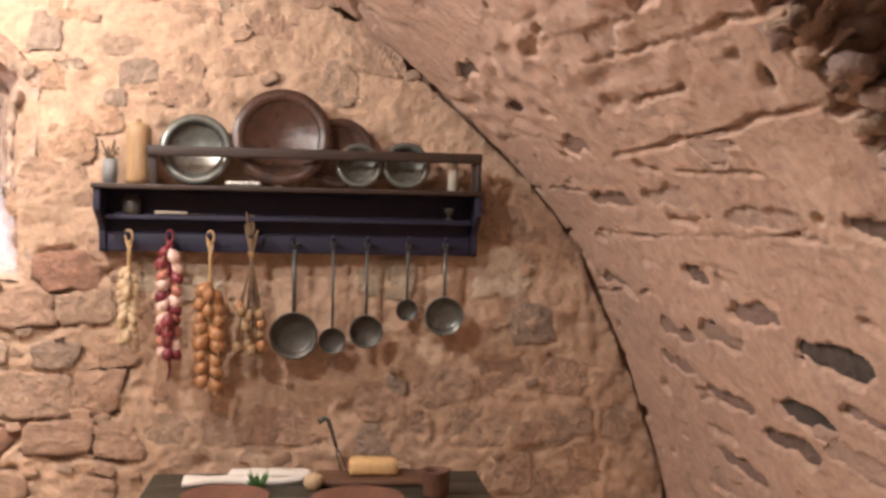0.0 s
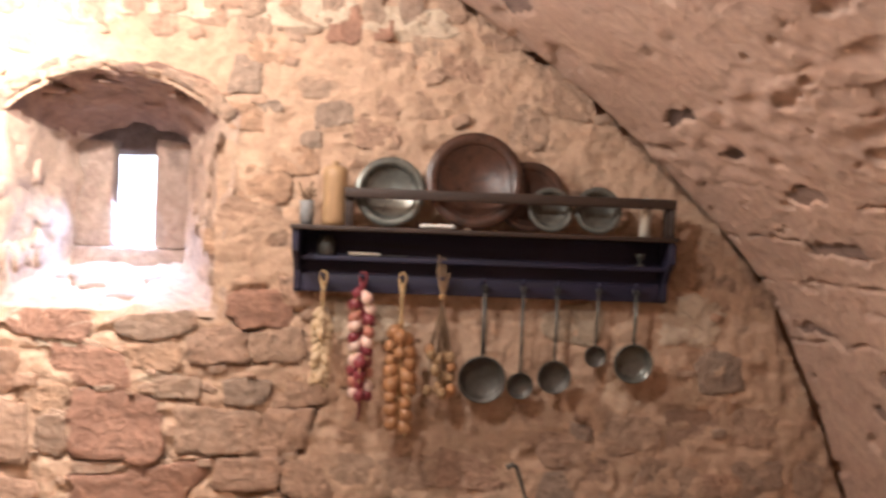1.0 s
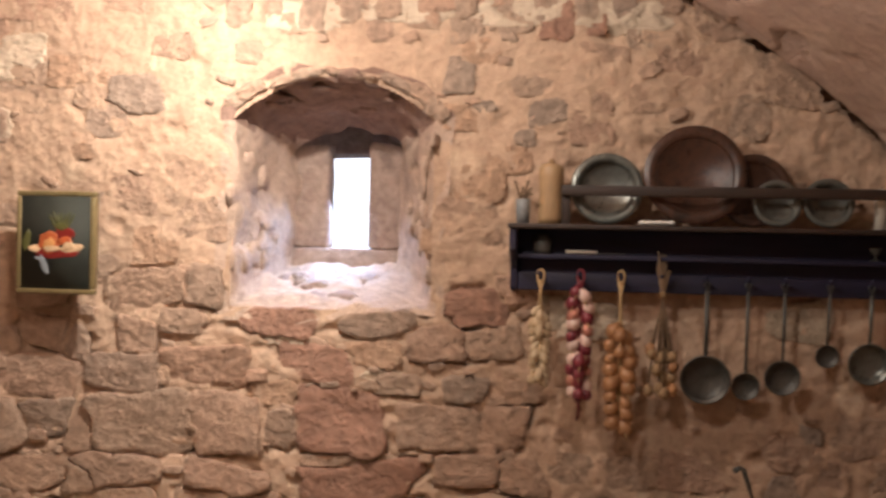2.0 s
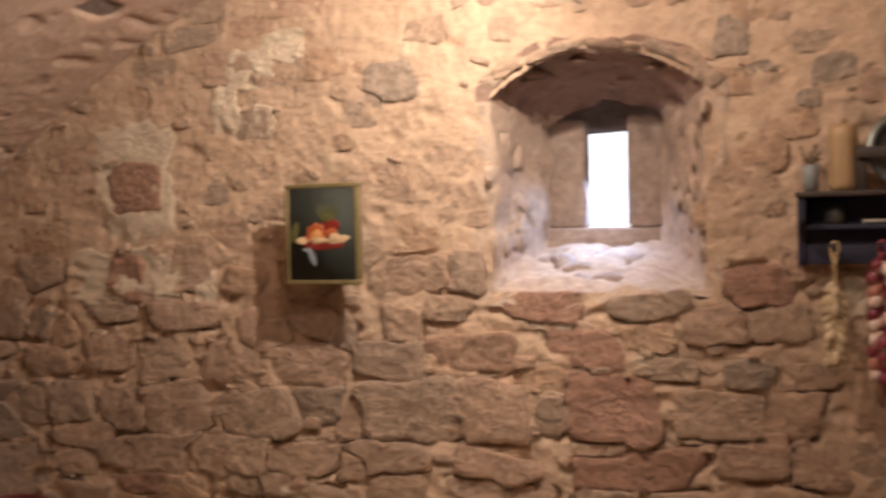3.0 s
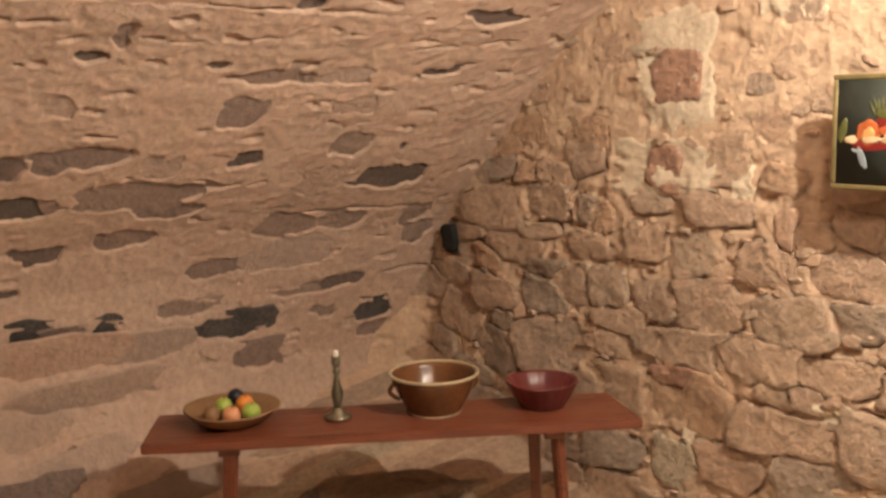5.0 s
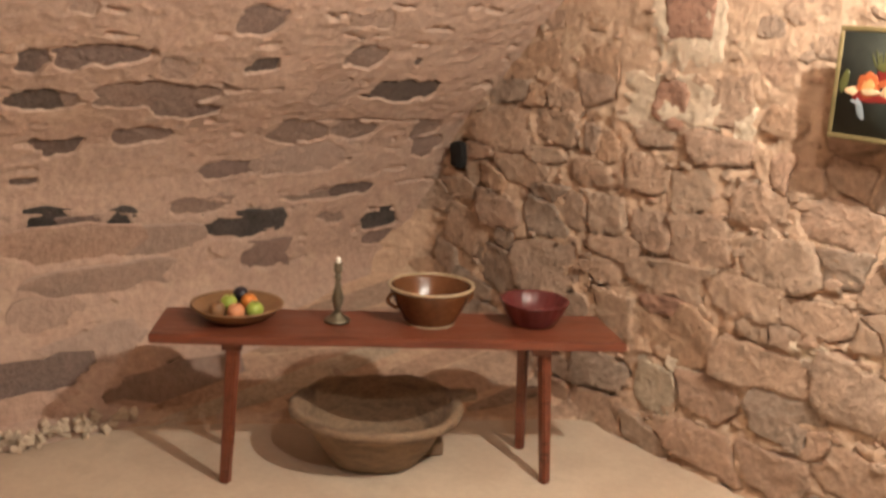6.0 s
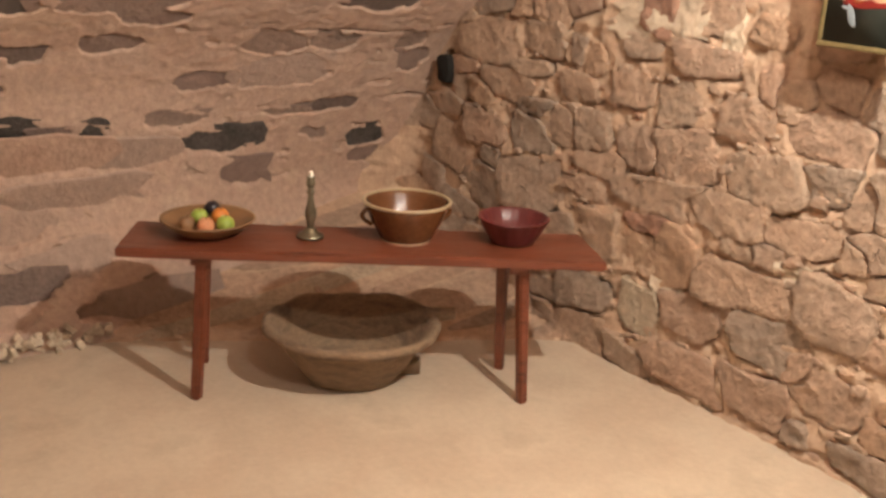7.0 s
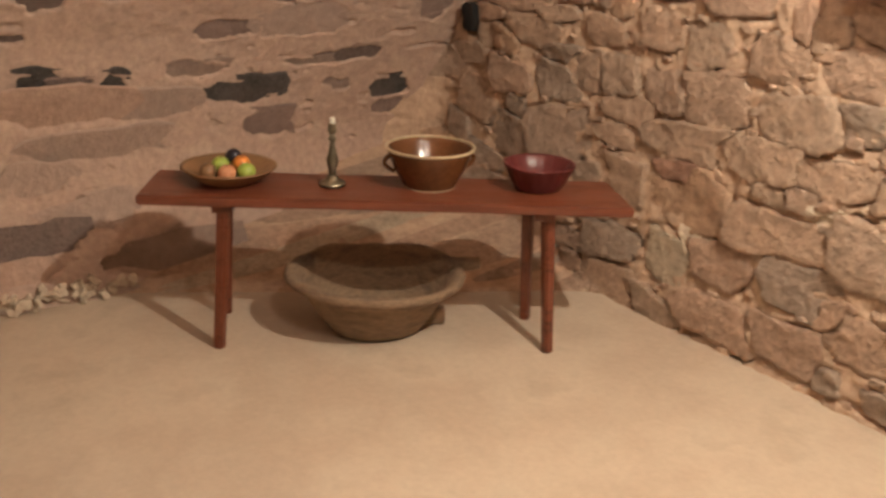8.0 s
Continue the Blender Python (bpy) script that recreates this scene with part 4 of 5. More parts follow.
for u, v in ((-0.607, -0.172), (0.628, -0.148), (0.575, 0.162), (-0.637, 0.152)):
    top = Vector((u * 0.955, v * 0.62, BENCH_Z - 0.037))
    foot = Vector((u, v, 0.0))
    d = top - foot
    m = Matrix.Translation((top + foot) / 2) @ d.to_track_quat("Z", "X").to_matrix().to_4x4()
    lb = bmesh.new()
    bmesh.ops.create_cube(lb, size=1, matrix=Matrix.Diagonal((0.044, 0.044, d.length, 1)))
    for q in lb.verts:
        if q.co.z < 0:
            q.co.x *= 0.82
            q.co.y *= 0.82
    bmesh.ops.bevel(lb, geom=lb.edges[:], offset=0.006, segments=2, affect="EDGES")
    bmesh.ops.transform(lb, matrix=m, verts=lb.verts[:])
    part("leg", lb, redwood_mat, bench, smooth=False)
for u in (-0.585, 0.585):
    part("batten", boxed((u, 0, BENCH_Z - 0.055), (0.075, 0.27, 0.036), 0.006), redwood_mat, bench)

fb = thing("fruit_bowl", (-2.515, -1.520, BENCH_Z + 0.001), "wide shallow brown wooden fruit bowl", "bowl")
part("bowl_body", lathe([(0, 0), (0.095, 0), (0.108, 0.006), (0.150, 0.034), (0.170, 0.054), (0.176, 0.057), (0.174, 0.063), (0.163, 0.058), (0.135, 0.034), (0.085, 0.015), (0, 0.012)], 40, 0.03), basket_mat, fb)


def fruit(name, x, y, z, r, mat, label, squash=0.93, seed=0):
    t = thing(name, (-2.515 + x, -1.520 + y, BENCH_Z + z - 0.018), label, "fruit", "fruit in the bowl")
    r *= 0.94
    prof = [(0, -0.72 * r * squash), (0.25 * r, -0.93 * r * squash)]
    for k in range(1, 10):
        a = -math.pi / 2 + math.pi * (k + 0.6) / 11
        prof.append((r * math.cos(a), r * squash * math.sin(a)))
    prof += [(0.16 * r, 0.86 * r * squash), (0, 0.70 * r * squash)]
    part("flesh", lathe(prof, 20, 0.04, seed), mat, t)
    part("stalk", tube([(0, 0, 0.66 * r * squash), (0.001, 0.001, 0.9 * r * squash), (0.004, 0.002, 1.1 * r * squash)], 0.002, 6), twig_mat, t)
    return t


# bowl axes: along the bench (0.53, 0.85), towards the wall (-0.85, 0.53)
def at_bowl(u, v):
    return 0.53 * u - 0.85 * v, 0.85 * u + 0.53 * v


fruit("green_apple", *at_bowl(0.072, -0.045), 0.070, 0.037, green_mat, "shiny yellow-green apple in the fruit bowl", seed=1)
fruit("peach", *at_bowl(0.002, -0.055), 0.064, 0.036, peach_mat, "ripe pinkish orange peach in the bowl", seed=2)
fruit("yellow_pear", *at_bowl(-0.070, -0.035), 0.062, 0.033, basket_mat, "dull brown-green pear in the bowl", 1.1, seed=3)
fruit("green_apple", *at_bowl(-0.035, 0.025), 0.075, 0.035, green_mat, "small green apple in the fruit bowl", seed=4)
fruit("orange", *at_bowl(0.042, 0.028), 0.078, 0.036, orange_mat, "bright orange in the fruit bowl", 0.97, seed=5)
fruit("dark_plum", *at_bowl(0.004, 0.085), 0.092, 0.033, plum_mat, "black shiny plum on the fruit", 0.95, seed=6)

cs = thing("candlestick", (-2.300, -1.200, BENCH_Z + 0.001), "turned tarnished brass candlestick with a candle stub", "candlestick")
part("base", lathe([(0, 0), (0.050, 0), (0.052, 0.006), (0.046, 0.014), (0.030, 0.020), (0.024, 0.030), (0.015, 0.040), (0, 0.040)], 32), bronze_mat, cs)
part("stem", lathe([(0, 0.038), (0.013, 0.040), (0.015, 0.060), (0.021, 0.080), (0.023, 0.098), (0.014, 0.130), (0.009, 0.165), (0.012, 0.172), (0.017, 0.178), (0.010, 0.186), (0.011, 0.196), (0, 0.196)], 24), bronze_mat, cs)
part("socket", lathe([(0, 0.194), (0.012, 0.196), (0.017, 0.206), (0.017, 0.218), (0.013, 0.226), (0.018, 0.234), (0.015, 0.236), (0.010, 0.232), (0, 0.230)], 24), bronze_mat, cs)
part("candle_stub", lathe([(0, 0.229), (0.0095, 0.229), (0.0098, 0.252), (0.006, 0.257), (0, 0.255)], 16), wax_mat, cs, "white wax candle stub")

crock = thing("two_handled_crock", (-2.131, -0.879, BENCH_Z + 0.001), "honey-brown glazed crock with pale rim and two ear handles", "bowl", rz=74)
part("crock_body", lathe([(0, 0), (0.096, 0), (0.100, 0.006), (0.112, 0.03), (0.140, 0.079), (0.160, 0.130), (0.167, 0.147), (0.156, 0.147), (0.150, 0.130), (0.128, 0.079), (0.098, 0.030), (0.086, 0.016), (0, 0.014)], 48), crock_mat, crock)
part("rim", lathe([(0.164, 0.143), (0.170, 0.146), (0.172, 0.151), (0.167, 0.155), (0.160, 0.154), (0.157, 0.149), (0.160, 0.144), (0.164, 0.143)], 48), crock_rim_mat, crock, "pale buff glazed rim")
part("foot_ring", lathe([(0.085, -0.001), (0.099, -0.001), (0.101, 0.004), (0.097, 0.008), (0.085, 0.004), (0.085, -0.001)], 40), crock_rim_mat, crock, "pale unglazed foot ring")
for side in (-1, 1):
    part("handle", tube([(side * (0.158 - 0.022 * k / 14 + 0.027 * math.sin(math.pi * k / 14)), 0, 0.124 - 0.062 * k / 14) for k in range(15)], 0.0082, 10), crock_mat, crock)

rb = thing("red_bowl", (-1.915, -0.528, BENCH_Z + 0.001), "dark red glazed ribbed bowl with a pouring lip", "bowl", rz=-50)
bm = lathe([(0, 0), (0.082, 0), (0.088, 0.008), (0.110, 0.044), (0.127, 0.080), (0.134, 0.093), (0.138, 0.098), (0.133, 0.102), (0.125, 0.095), (0.110, 0.068), (0.084, 0.023), (0, 0.016)], 60)
for v in bm.verts:
    a = math.atan2(v.co.y, v.co.x)
    r = math.hypot(v.co.x, v.co.y)
    if 0.02 < v.co.z < 0.11 and r > 0.07:
        k = 1 + 0.018 * math.cos(a * 20)
        v.co.x *= k
        v.co.y *= k
    lip = max(0.0, math.cos(a)) ** 14 * max(0.0, (v.co.z - 0.07) / 0.032)
    v.co.x *= 1 + 0.13 * lip
part("bowl_body", bm, redclay_mat, rb)

vat = thing("wooden_trough", (-2.24, -1.045, 0.003), "large weathered hollowed wooden trough bowl on the floor", "trough", rz=58)
bm = lathe([(0, 0), (0.155, 0), (0.180, 0.010), (0.228, 0.070), (0.272, 0.140), (0.292, 0.178), (0.318, 0.190), (0.345, 0.208), (0.352, 0.226), (0.340, 0.240), (0.318, 0.238), (0.292, 0.212), (0.262, 0.165), (0.20, 0.085), (0.13, 0.040), (0, 0.034)], 72, 0.04, 2)
for v in bm.verts:
    a = math.atan2(v.co.y, v.co.x)
    high = min(1.0, max(0.0, v.co.z - 0.1) / 0.1)
    v.co.z += (0.016 * noise.noise(Vector((math.cos(a) * 1.8, math.sin(a) * 1.8, 1))) + 0.008 * noise.noise(Vector((math.cos(a) * 6, math.sin(a) * 6, 4)))) * high
    k = 1 + 0.025 * noise.noise(Vector((v.co.x * 9, v.co.y * 9, v.co.z * 14))) - 0.04 * high * max(0.0, math.cos(a + 1.9)) ** 6
    v.co.x, v.co.y = v.co.x * k, v.co.y * k
    v.co.y *= 0.93
part("trough_body", bm, vat_mat, vat)
lug = boxed((0.352, 0.112, 0.222), (0.13, 0.11, 0.034), 0.010)
bmesh.ops.subdivide_edges(lug, edges=[e for e in lug.edges if e.calc_length() > 0.03], cuts=4, use_grid_fill=True)
for v in lug.verts:
    t = (v.co.x - 0.285) / 0.17
    v.co.y = 0.112 + (v.co.y - 0.112) * (1.15 - 0.75 * t) + 0.02 * t
    v.co.z += 0.014 * t * t + 0.005 * noise.noise(v.co * 25)
part("lug", lug, vat_mat, vat, "flat carved pouring lug")
part("prop", boxed((0.235, 0.05, 0.032), (0.09, 0.06, 0.064), 0.012), vat_mat, vat, "small wooden wedge under the rim")


# ---------------------------------------------------------------- kitchen table below the shelf
KT = 0.77
kt = thing("kitchen_table", (1.46, -0.47, 0), "dark painted wooden kitchen table against the wall", "table")
for k in range(5):
    part("board", boxed((0.0, 0.30 - 0.148 * k, KT - 0.016), (1.07, 0.146, 0.032), 0.004), greentable_mat, kt)
for u in (-0.48, 0.48):
    for v in (-0.29, 0.29):
        part("leg", boxed((u, v, (KT - 0.03) / 2), (0.06, 0.06, KT - 0.03), 0.006), greentable_mat, kt)
for v in (-0.29, 0.29):
    part("apron", boxed((0, v, KT - 0.08), (0.90, 0.024, 0.09), 0.003), greentable_mat, kt)

cloth = thing("white_napkin", (1.245, -0.225, KT + 0.001), "folded white linen napkin on the kitchen table", "cloth")
for k, (cx, cy, sx, sy, cz, ang) in enumerate(((-0.02, 0.0, 0.38, 0.10, 0.019, 3), (0.06, 0.035, 0.26, 0.07, 0.031, -6))):
    bm = bmesh.new()
    bmesh.ops.create_grid(bm, x_segments=26, y_segments=10, size=0.5)
    for v in bm.verts:
        x, y = v.co.x * sx, v.co.y * sy
        edge = 1 - max(0, abs(v.co.x) * 2 - 0.75) * 1.2
        zz = cz * (0.55 + 0.45 * edge) + 0.010 * noise.noise(Vector((x * 14, y * 22, k * 5)))
        v.co = Vector((x, y * (0.75 + 0.4 * noise.noise(Vector((x * 7, k, 0)))), zz))
    ex = bmesh.ops.extrude_face_region(bm, geom=bm.faces[:])
    for v in [g for g in ex["geom"] if isinstance(g, bmesh.types.BMVert)]:
        v.co.z = max(0.0, v.co.z - 0.018)
    bmesh.ops.recalc_face_normals(bm, faces=bm.faces[:])
    ob = part("fold", bm, cloth_mat, cloth)
    ob.matrix_basis = pose(cx, cy, 0, 0, 0, ang)
cb = thing("cutting_board", (1.665, -0.215, KT + 0.001), "thick brown wooden cutting board", "board")
part("slab", boxed((0, 0, 0.0085), (0.42, 0.16, 0.017), 0.005), boardwood_mat, cb)
ch = thing("cheese_block", (1.640, -0.195, KT + 0.0185), "rounded block of yellow cheese on the board", "cheese")
bm = boxed((0, 0, 0.026), (0.16, 0.085, 0.052), 0.017)
for v in bm.verts:
    v.co += Vector((0.003 * noise.noise(v.co * 30), 0.003 * noise.noise(v.co * 31), 0.003 * noise.noise(v.co * 25)))
part("block", bm, cheese_mat, ch)
fork = thing("carving_fork", (1.545, -0.150, KT + 0.0185), "dark iron carving fork stuck upright in the board", "fork")
part("handle", tube([(-0.086, -0.005, 0.163), (-0.068, -0.004, 0.174), (-0.054, -0.001, 0.168), (-0.040, 0, 0.125), (-0.026, 0, 0.078)], 0.0095, 8, taper=0.0055), iron_mat, fork)
for side in (-1, 1):
    part("tine", tube([(-0.026, 0, 0.080), (-0.018 + 0.006 * side, 0.001 * side, 0.055), (-0.008 + 0.009 * side, 0.002 * side, 0.025), (0.001 + 0.009 * side, 0.002 * side, -0.002)], 0.0032, 6, taper=0.0018), iron_mat, fork)
mug = thing("clay_beaker", (1.822, -0.41, KT + 0.001), "plain brown clay beaker", "beaker")
part("body", lathe([(0, 0), (0.036, 0), (0.040, 0.01), (0.043, 0.075), (0.046, 0.082), (0.042, 0.083), (0.038, 0.07), (0.034, 0.012), (0, 0.01)], 28), terracotta_mat, mug)
for nm, x, y, r in (("clay_plate", 1.19, -0.475, 0.13), ("clay_plate", 1.58, -0.52, 0.14)):
    t = thing(nm, (x, y, KT + 0.001), "reddish clay plate on the kitchen table", "plate", "table plates")
    part("plate_body", lathe([(0, 0), (r * 0.6, 0), (r * 0.8, 0.014), (r, 0.024), (r * 1.01, 0.028), (r * 0.97, 0.029), (r * 0.78, 0.020), (r * 0.58, 0.007), (0, 0.007)], 40), terracotta_mat, t)
gr = thing("loose_garlic", (1.445, -0.325, KT + 0.001), "pale garlic head on the table", "garlic")
part("cloves", bulb((0, 0, 0.026), 0.030, 7, Euler((0, radians(65), 0.4)).to_matrix(), bmesh.new()), garlic_mat, gr)
pot = thing("herb_sprig", (1.275, -0.345, KT + 0.001), "fresh green herb sprig", "herb")
for k in range(14):
    a = k * 2.4
    base = Vector((0.012 * math.cos(a), 0.012 * math.sin(a), 0))
    tip = base + Vector((0.022 * math.cos(a), 0.022 * math.sin(a), 0.055 + 0.02 * math.sin(k)))
    bm = bmesh.new()
    side = Vector((-math.sin(a), math.cos(a), 0)) * 0.006
    midp = (base + tip) / 2 + Vector((0, 0, 0.008))
    vs = [bm.verts.new(q) for q in (base, midp + side, tip, midp - side)]
    bm.faces.new(vs)
    ex = bmesh.ops.extrude_face_region(bm, geom=bm.faces[:])
    for v in [g for g in ex["geom"] if isinstance(g, bmesh.types.BMVert)]:
        v.co += Vector((math.cos(a), math.sin(a), 0)) * 0.0015
    part("leaf", bm, leaf_mat, pot)

# ---------------------------------------------------------------- stones of the end wall and the vault
def stone_mesh(seed, mat, n=9, dome=1.0, ragged=0.16):
    """One rubble stone of unit size facing -y: buried rim, worn arris, uneven face."""
    rg = random.Random(seed)
    bm = bmesh.new()
    n = n + 5
    square = rg.uniform(0.6, 1.0)
    out = []
    for i in range(n):
        a = 2 * math.pi * (i + rg.uniform(-0.25, 0.25)) / n
        c, s = math.cos(a), math.sin(a)
        k = 1 / max(abs(c), abs(s)) ** square * 0.5 * (1 + ragged * noise.noise(Vector((c * 1.6 + seed, s * 1.6, 0)))) * rg.uniform(0.88, 1.06)
        out.append((c * k, s * k))
    slope = (rg.uniform(-0.5, 0.5), rg.uniform(-0.6, 0.3))
    levels = [(1.0, 0.9), (1.0, -0.6 * dome), (0.965, -0.88 * dome), (0.78, -0.97 * dome), (0.42, -1.0 * dome)]
    prev = None
    for f, y in levels:
        ring = []
        for x, z in out:
            yy = y
            if y < 0:
                yy += dome * (0.35 * noise.noise(Vector((x * f * 3 + seed * 7, z * f * 3, 2))) + rg.uniform(-0.1, 0.1) + slope[0] * x * f + slope[1] * z * f)
            ring.append(bm.verts.new((x * f, yy, z * f)))
        if prev:
            for i in range(n):
                j = (i + 1) % n
                bm.faces.new((prev[i], prev[j], ring[j], ring[i]))
        prev = ring
    mid = bm.verts.new((0, -dome * rg.uniform(0.8, 1.2), 0))
    for i in range(n):
        bm.faces.new((prev[i], prev[(i + 1) % n], mid))
    bmesh.ops.recalc_face_normals(bm, faces=bm.faces[:])
    return mesh_of(bm, "stone", mat)


WALL_STONES = [stone_mesh(k, stone_mat, 10 + k % 4, 1.0, 0.34) for k in range(32)]
CREAM = []
for k in range(6):
    me = stone_mesh(130 + k, cream_mat, 17, 0.5)
    for v in me.vertices:
        a = math.atan2(v.co.z, v.co.x)
        f = 1 + 0.45 * noise.noise(Vector((math.cos(a) * 2.2 + k * 5, math.sin(a) * 2.2, 1)))
        v.co.x, v.co.z = v.co.x * f, v.co.z * f
    CREAM.append(me)


def wall_stone(x, z, w, h, meshes, rg, deep=0.02, tilt=5):
    ob = new("stone", rg.choice(meshes))
    ob.parent = wall_north
    turn = Matrix.Rotation(radians(rg.uniform(-tilt, tilt)), 4, "Y")
    ob.matrix_basis = Matrix.Translation((x, wall_y(x, z) + 0.002, z)) @ turn @ Matrix.Diagonal((w, deep, h, 1))
    return ob


# rubble of the end wall: place along the wall, height, width and height of the stones, by colour
WALL_RED = [(0.14, 1.03, 0.32, 0.22), (0.06, 1.22, 0.28, 0.13), (-0.08, 1.36, 0.28, 0.1), (0.62, 1.43, 0.22, 0.12), (0.22, 0.82, 0.44, 0.14), (-1.72, 0.63, 0.25, 0.11), (0.87, 2.41, 0.11, 0.12), (1.0, 2.41, 0.07, 0.1)]
WALL_OCHRE = [(0.27, 1.26, 0.19, 0.1), (-0.07, 1.11, 0.13, 0.09), (0.55, 2.08, 0.12, 0.08), (0.69, 1.94, 0.2, 0.1), (-1.66, 0.54, 0.42, 0.27)]
WALL_BROWN_A = [(-0.06, 0.99, 0.11, 0.14), (-0.26, 1.0, 0.26, 0.21), (-0.6, 0.98, 0.4, 0.22), (-0.66, 1.16, 0.27, 0.14), (-0.97, 1.14, 0.34, 0.17), (-1.19, 0.95, 0.37, 0.18), (-1.3, 1.14, 0.24, 0.16), (-1.62, 1.14, 0.22, 0.16), (-1.86, 1.16, 0.24, 0.14), (-1.56, 0.95, 0.29, 0.2), (-1.82, 0.94, 0.25, 0.17), (-0.35, 1.2, 0.32, 0.14), (-0.42, 1.35, 0.17, 0.09), (-0.59, 1.29, 0.14, 0.12), (-0.2, 2.31, 0.1, 0.08), (-0.58, 1.47, 0.32, 0.14), (0.48, 1.31, 0.2, 0.12), (0.68, 1.31, 0.19, 0.11), (0.35, 1.16, 0.16, 0.08), (0.5, 1.02, 0.27, 0.15), (0.72, 1.02, 0.15, 0.15), (-0.27, 0.8, 0.36, 0.11)]
WALL_BROWN_B = [(-0.68, 0.81, 0.35, 0.13), (-1.01, 0.79, 0.35, 0.13), (-1.69, 0.77, 0.54, 0.15), (-2.2, 1.49, 0.24, 0.15), (-1.49, 1.51, 0.19, 0.19), (-2.08, 0.94, 0.25, 0.19), (-2.3, 0.93, 0.24, 0.17), (-2.17, 1.12, 0.23, 0.12), (-1.51, 1.32, 0.28, 0.11), (-1.83, 1.33, 0.19, 0.09), (-0.95, 1.3, 0.21, 0.11), (-0.63, 1.84, 0.15, 0.06), (0.11, 0.88, 0.18, 0.05), (0.6, 0.87, 0.2, 0.11), (0.79, 0.86, 0.16, 0.12), (0.79, 2.19, 0.15, 0.07), (0.56, 2.4, 0.11, 0.13), (0.26, 2.4, 0.1, 0.11), (0.41, 2.43, 0.11, 0.08), (0.73, 2.42, 0.11, 0.1), (1.31, 2.24, 0.23, 0.15), (0.99, 2.13, 0.14, 0.08)]
WALL_BROWN_C = [(1.03, 2.3, 0.16, 0.06), (1.17, 2.34, 0.13, 0.06), (2.1, 1.63, 0.15, 0.16), (2.11, 1.07, 0.18, 0.13), (1.89, 1.05, 0.2, 0.13), (1.14, 0.89, 0.21, 0.11), (1.17, 2.14, 0.12, 0.08), (1.67, 0.98, 0.17, 0.12), (2.32, 1.08, 0.16, 0.13), (2.34, 0.9, 0.18, 0.12), (2.03, 0.89, 0.21, 0.12), (1.76, 0.9, 0.18, 0.12), (1.63, 2.21, 0.2, 0.18), (1.44, 2.43, 0.21, 0.18), (1.51, 2.08, 0.12, 0.15), (1.34, 0.9, 0.23, 0.12), (0.94, 0.9, 0.19, 0.11), (2.24, 0.88, 0.18, 0.08), (2.34, 0.7, 0.25, 0.12), (2.11, 0.73, 0.23, 0.12), (-2.45, 0.64, 0.73, 0.26), (-1.36, 0.78, 0.43, 0.16)]
WALL_BROWN_D = [(-1.21, 0.53, 0.44, 0.17), (-1.46, 0.34, 0.33, 0.18), (-0.84, 0.56, 0.31, 0.21), (-2.01, 0.07, 0.4, 0.18), (-2.47, 1.3, 0.32, 0.16), (-2.79, 1.24, 0.42, 0.22), (-2.64, 1.07, 0.34, 0.14), (-1.46, 0.12, 0.42, 0.17), (-1.12, 0.15, 0.35, 0.18), (-0.82, 0.26, 0.3, 0.17), (-0.95, 0.33, 0.12, 0.15), (-1.25, 0.68, 0.16, 0.09), (-0.8, 0.78, 0.12, 0.12), (-0.81, 0.94, 0.12, 0.18), (-1.99, 0.53, 0.21, 0.2), (-2.79, 0.83, 0.31, 0.17), (-3.06, 0.69, 0.32, 0.2), (-3.32, 0.82, 0.24, 0.18), (-2.6, 0.14, 0.28, 0.21), (-2.77, 0.13, 0.12, 0.28), (-1.77, 0.06, 0.32, 0.12), (-2.01, 0.83, 0.28, 0.12)]
WALL_BROWN_E = [(0.27, 1.365, 0.27, 0.09), (-0.4, 1.71, 0.26, 0.155), (-0.39, 1.865, 0.22, 0.12), (-0.35, 1.49, 0.13, 0.15), (0.57, 1.72, 0.22, 0.17)]
WALL_GREY = [(-0.61, 2.16, 0.2, 0.14), (0.59, 1.15, 0.16, 0.09), (0.63, 2.12, 0.09, 0.04), (0.85, 2.1, 0.13, 0.08), (0.77, 2.01, 0.07, 0.06), (0.54, 2.23, 0.1, 0.13), (2.2, 1.26, 0.15, 0.14), (1.65, 0.86, 0.12, 0.1), (1.73, 1.04, 0.07, 0.06), (-1.09, 0.38, 0.34, 0.2), (-2.04, 0.25, 0.32, 0.17), (-2.45, 0.87, 0.3, 0.17), (-2.44, 0.99, 0.25, 0.09), (-2.81, 1.42, 0.38, 0.11), (-2.79, 0.55, 0.33, 0.23), (-3.02, 0.27, 0.22, 0.17)]
WALL_PALE = [(0.89, 1.42, 0.15, 0.14), (1.68, 1.42, 0.21, 0.12), (-1.7, 0.27, 0.25, 0.21), (-2.98, 0.13, 0.11, 0.27)]
WALL_PLACED = [(WALL_RED, "red"), (WALL_OCHRE, "ochre"), (WALL_BROWN_A + WALL_BROWN_B + WALL_BROWN_C + WALL_BROWN_D + WALL_BROWN_E, "brown"), (WALL_GREY, "grey"), (WALL_PALE, "pale")]
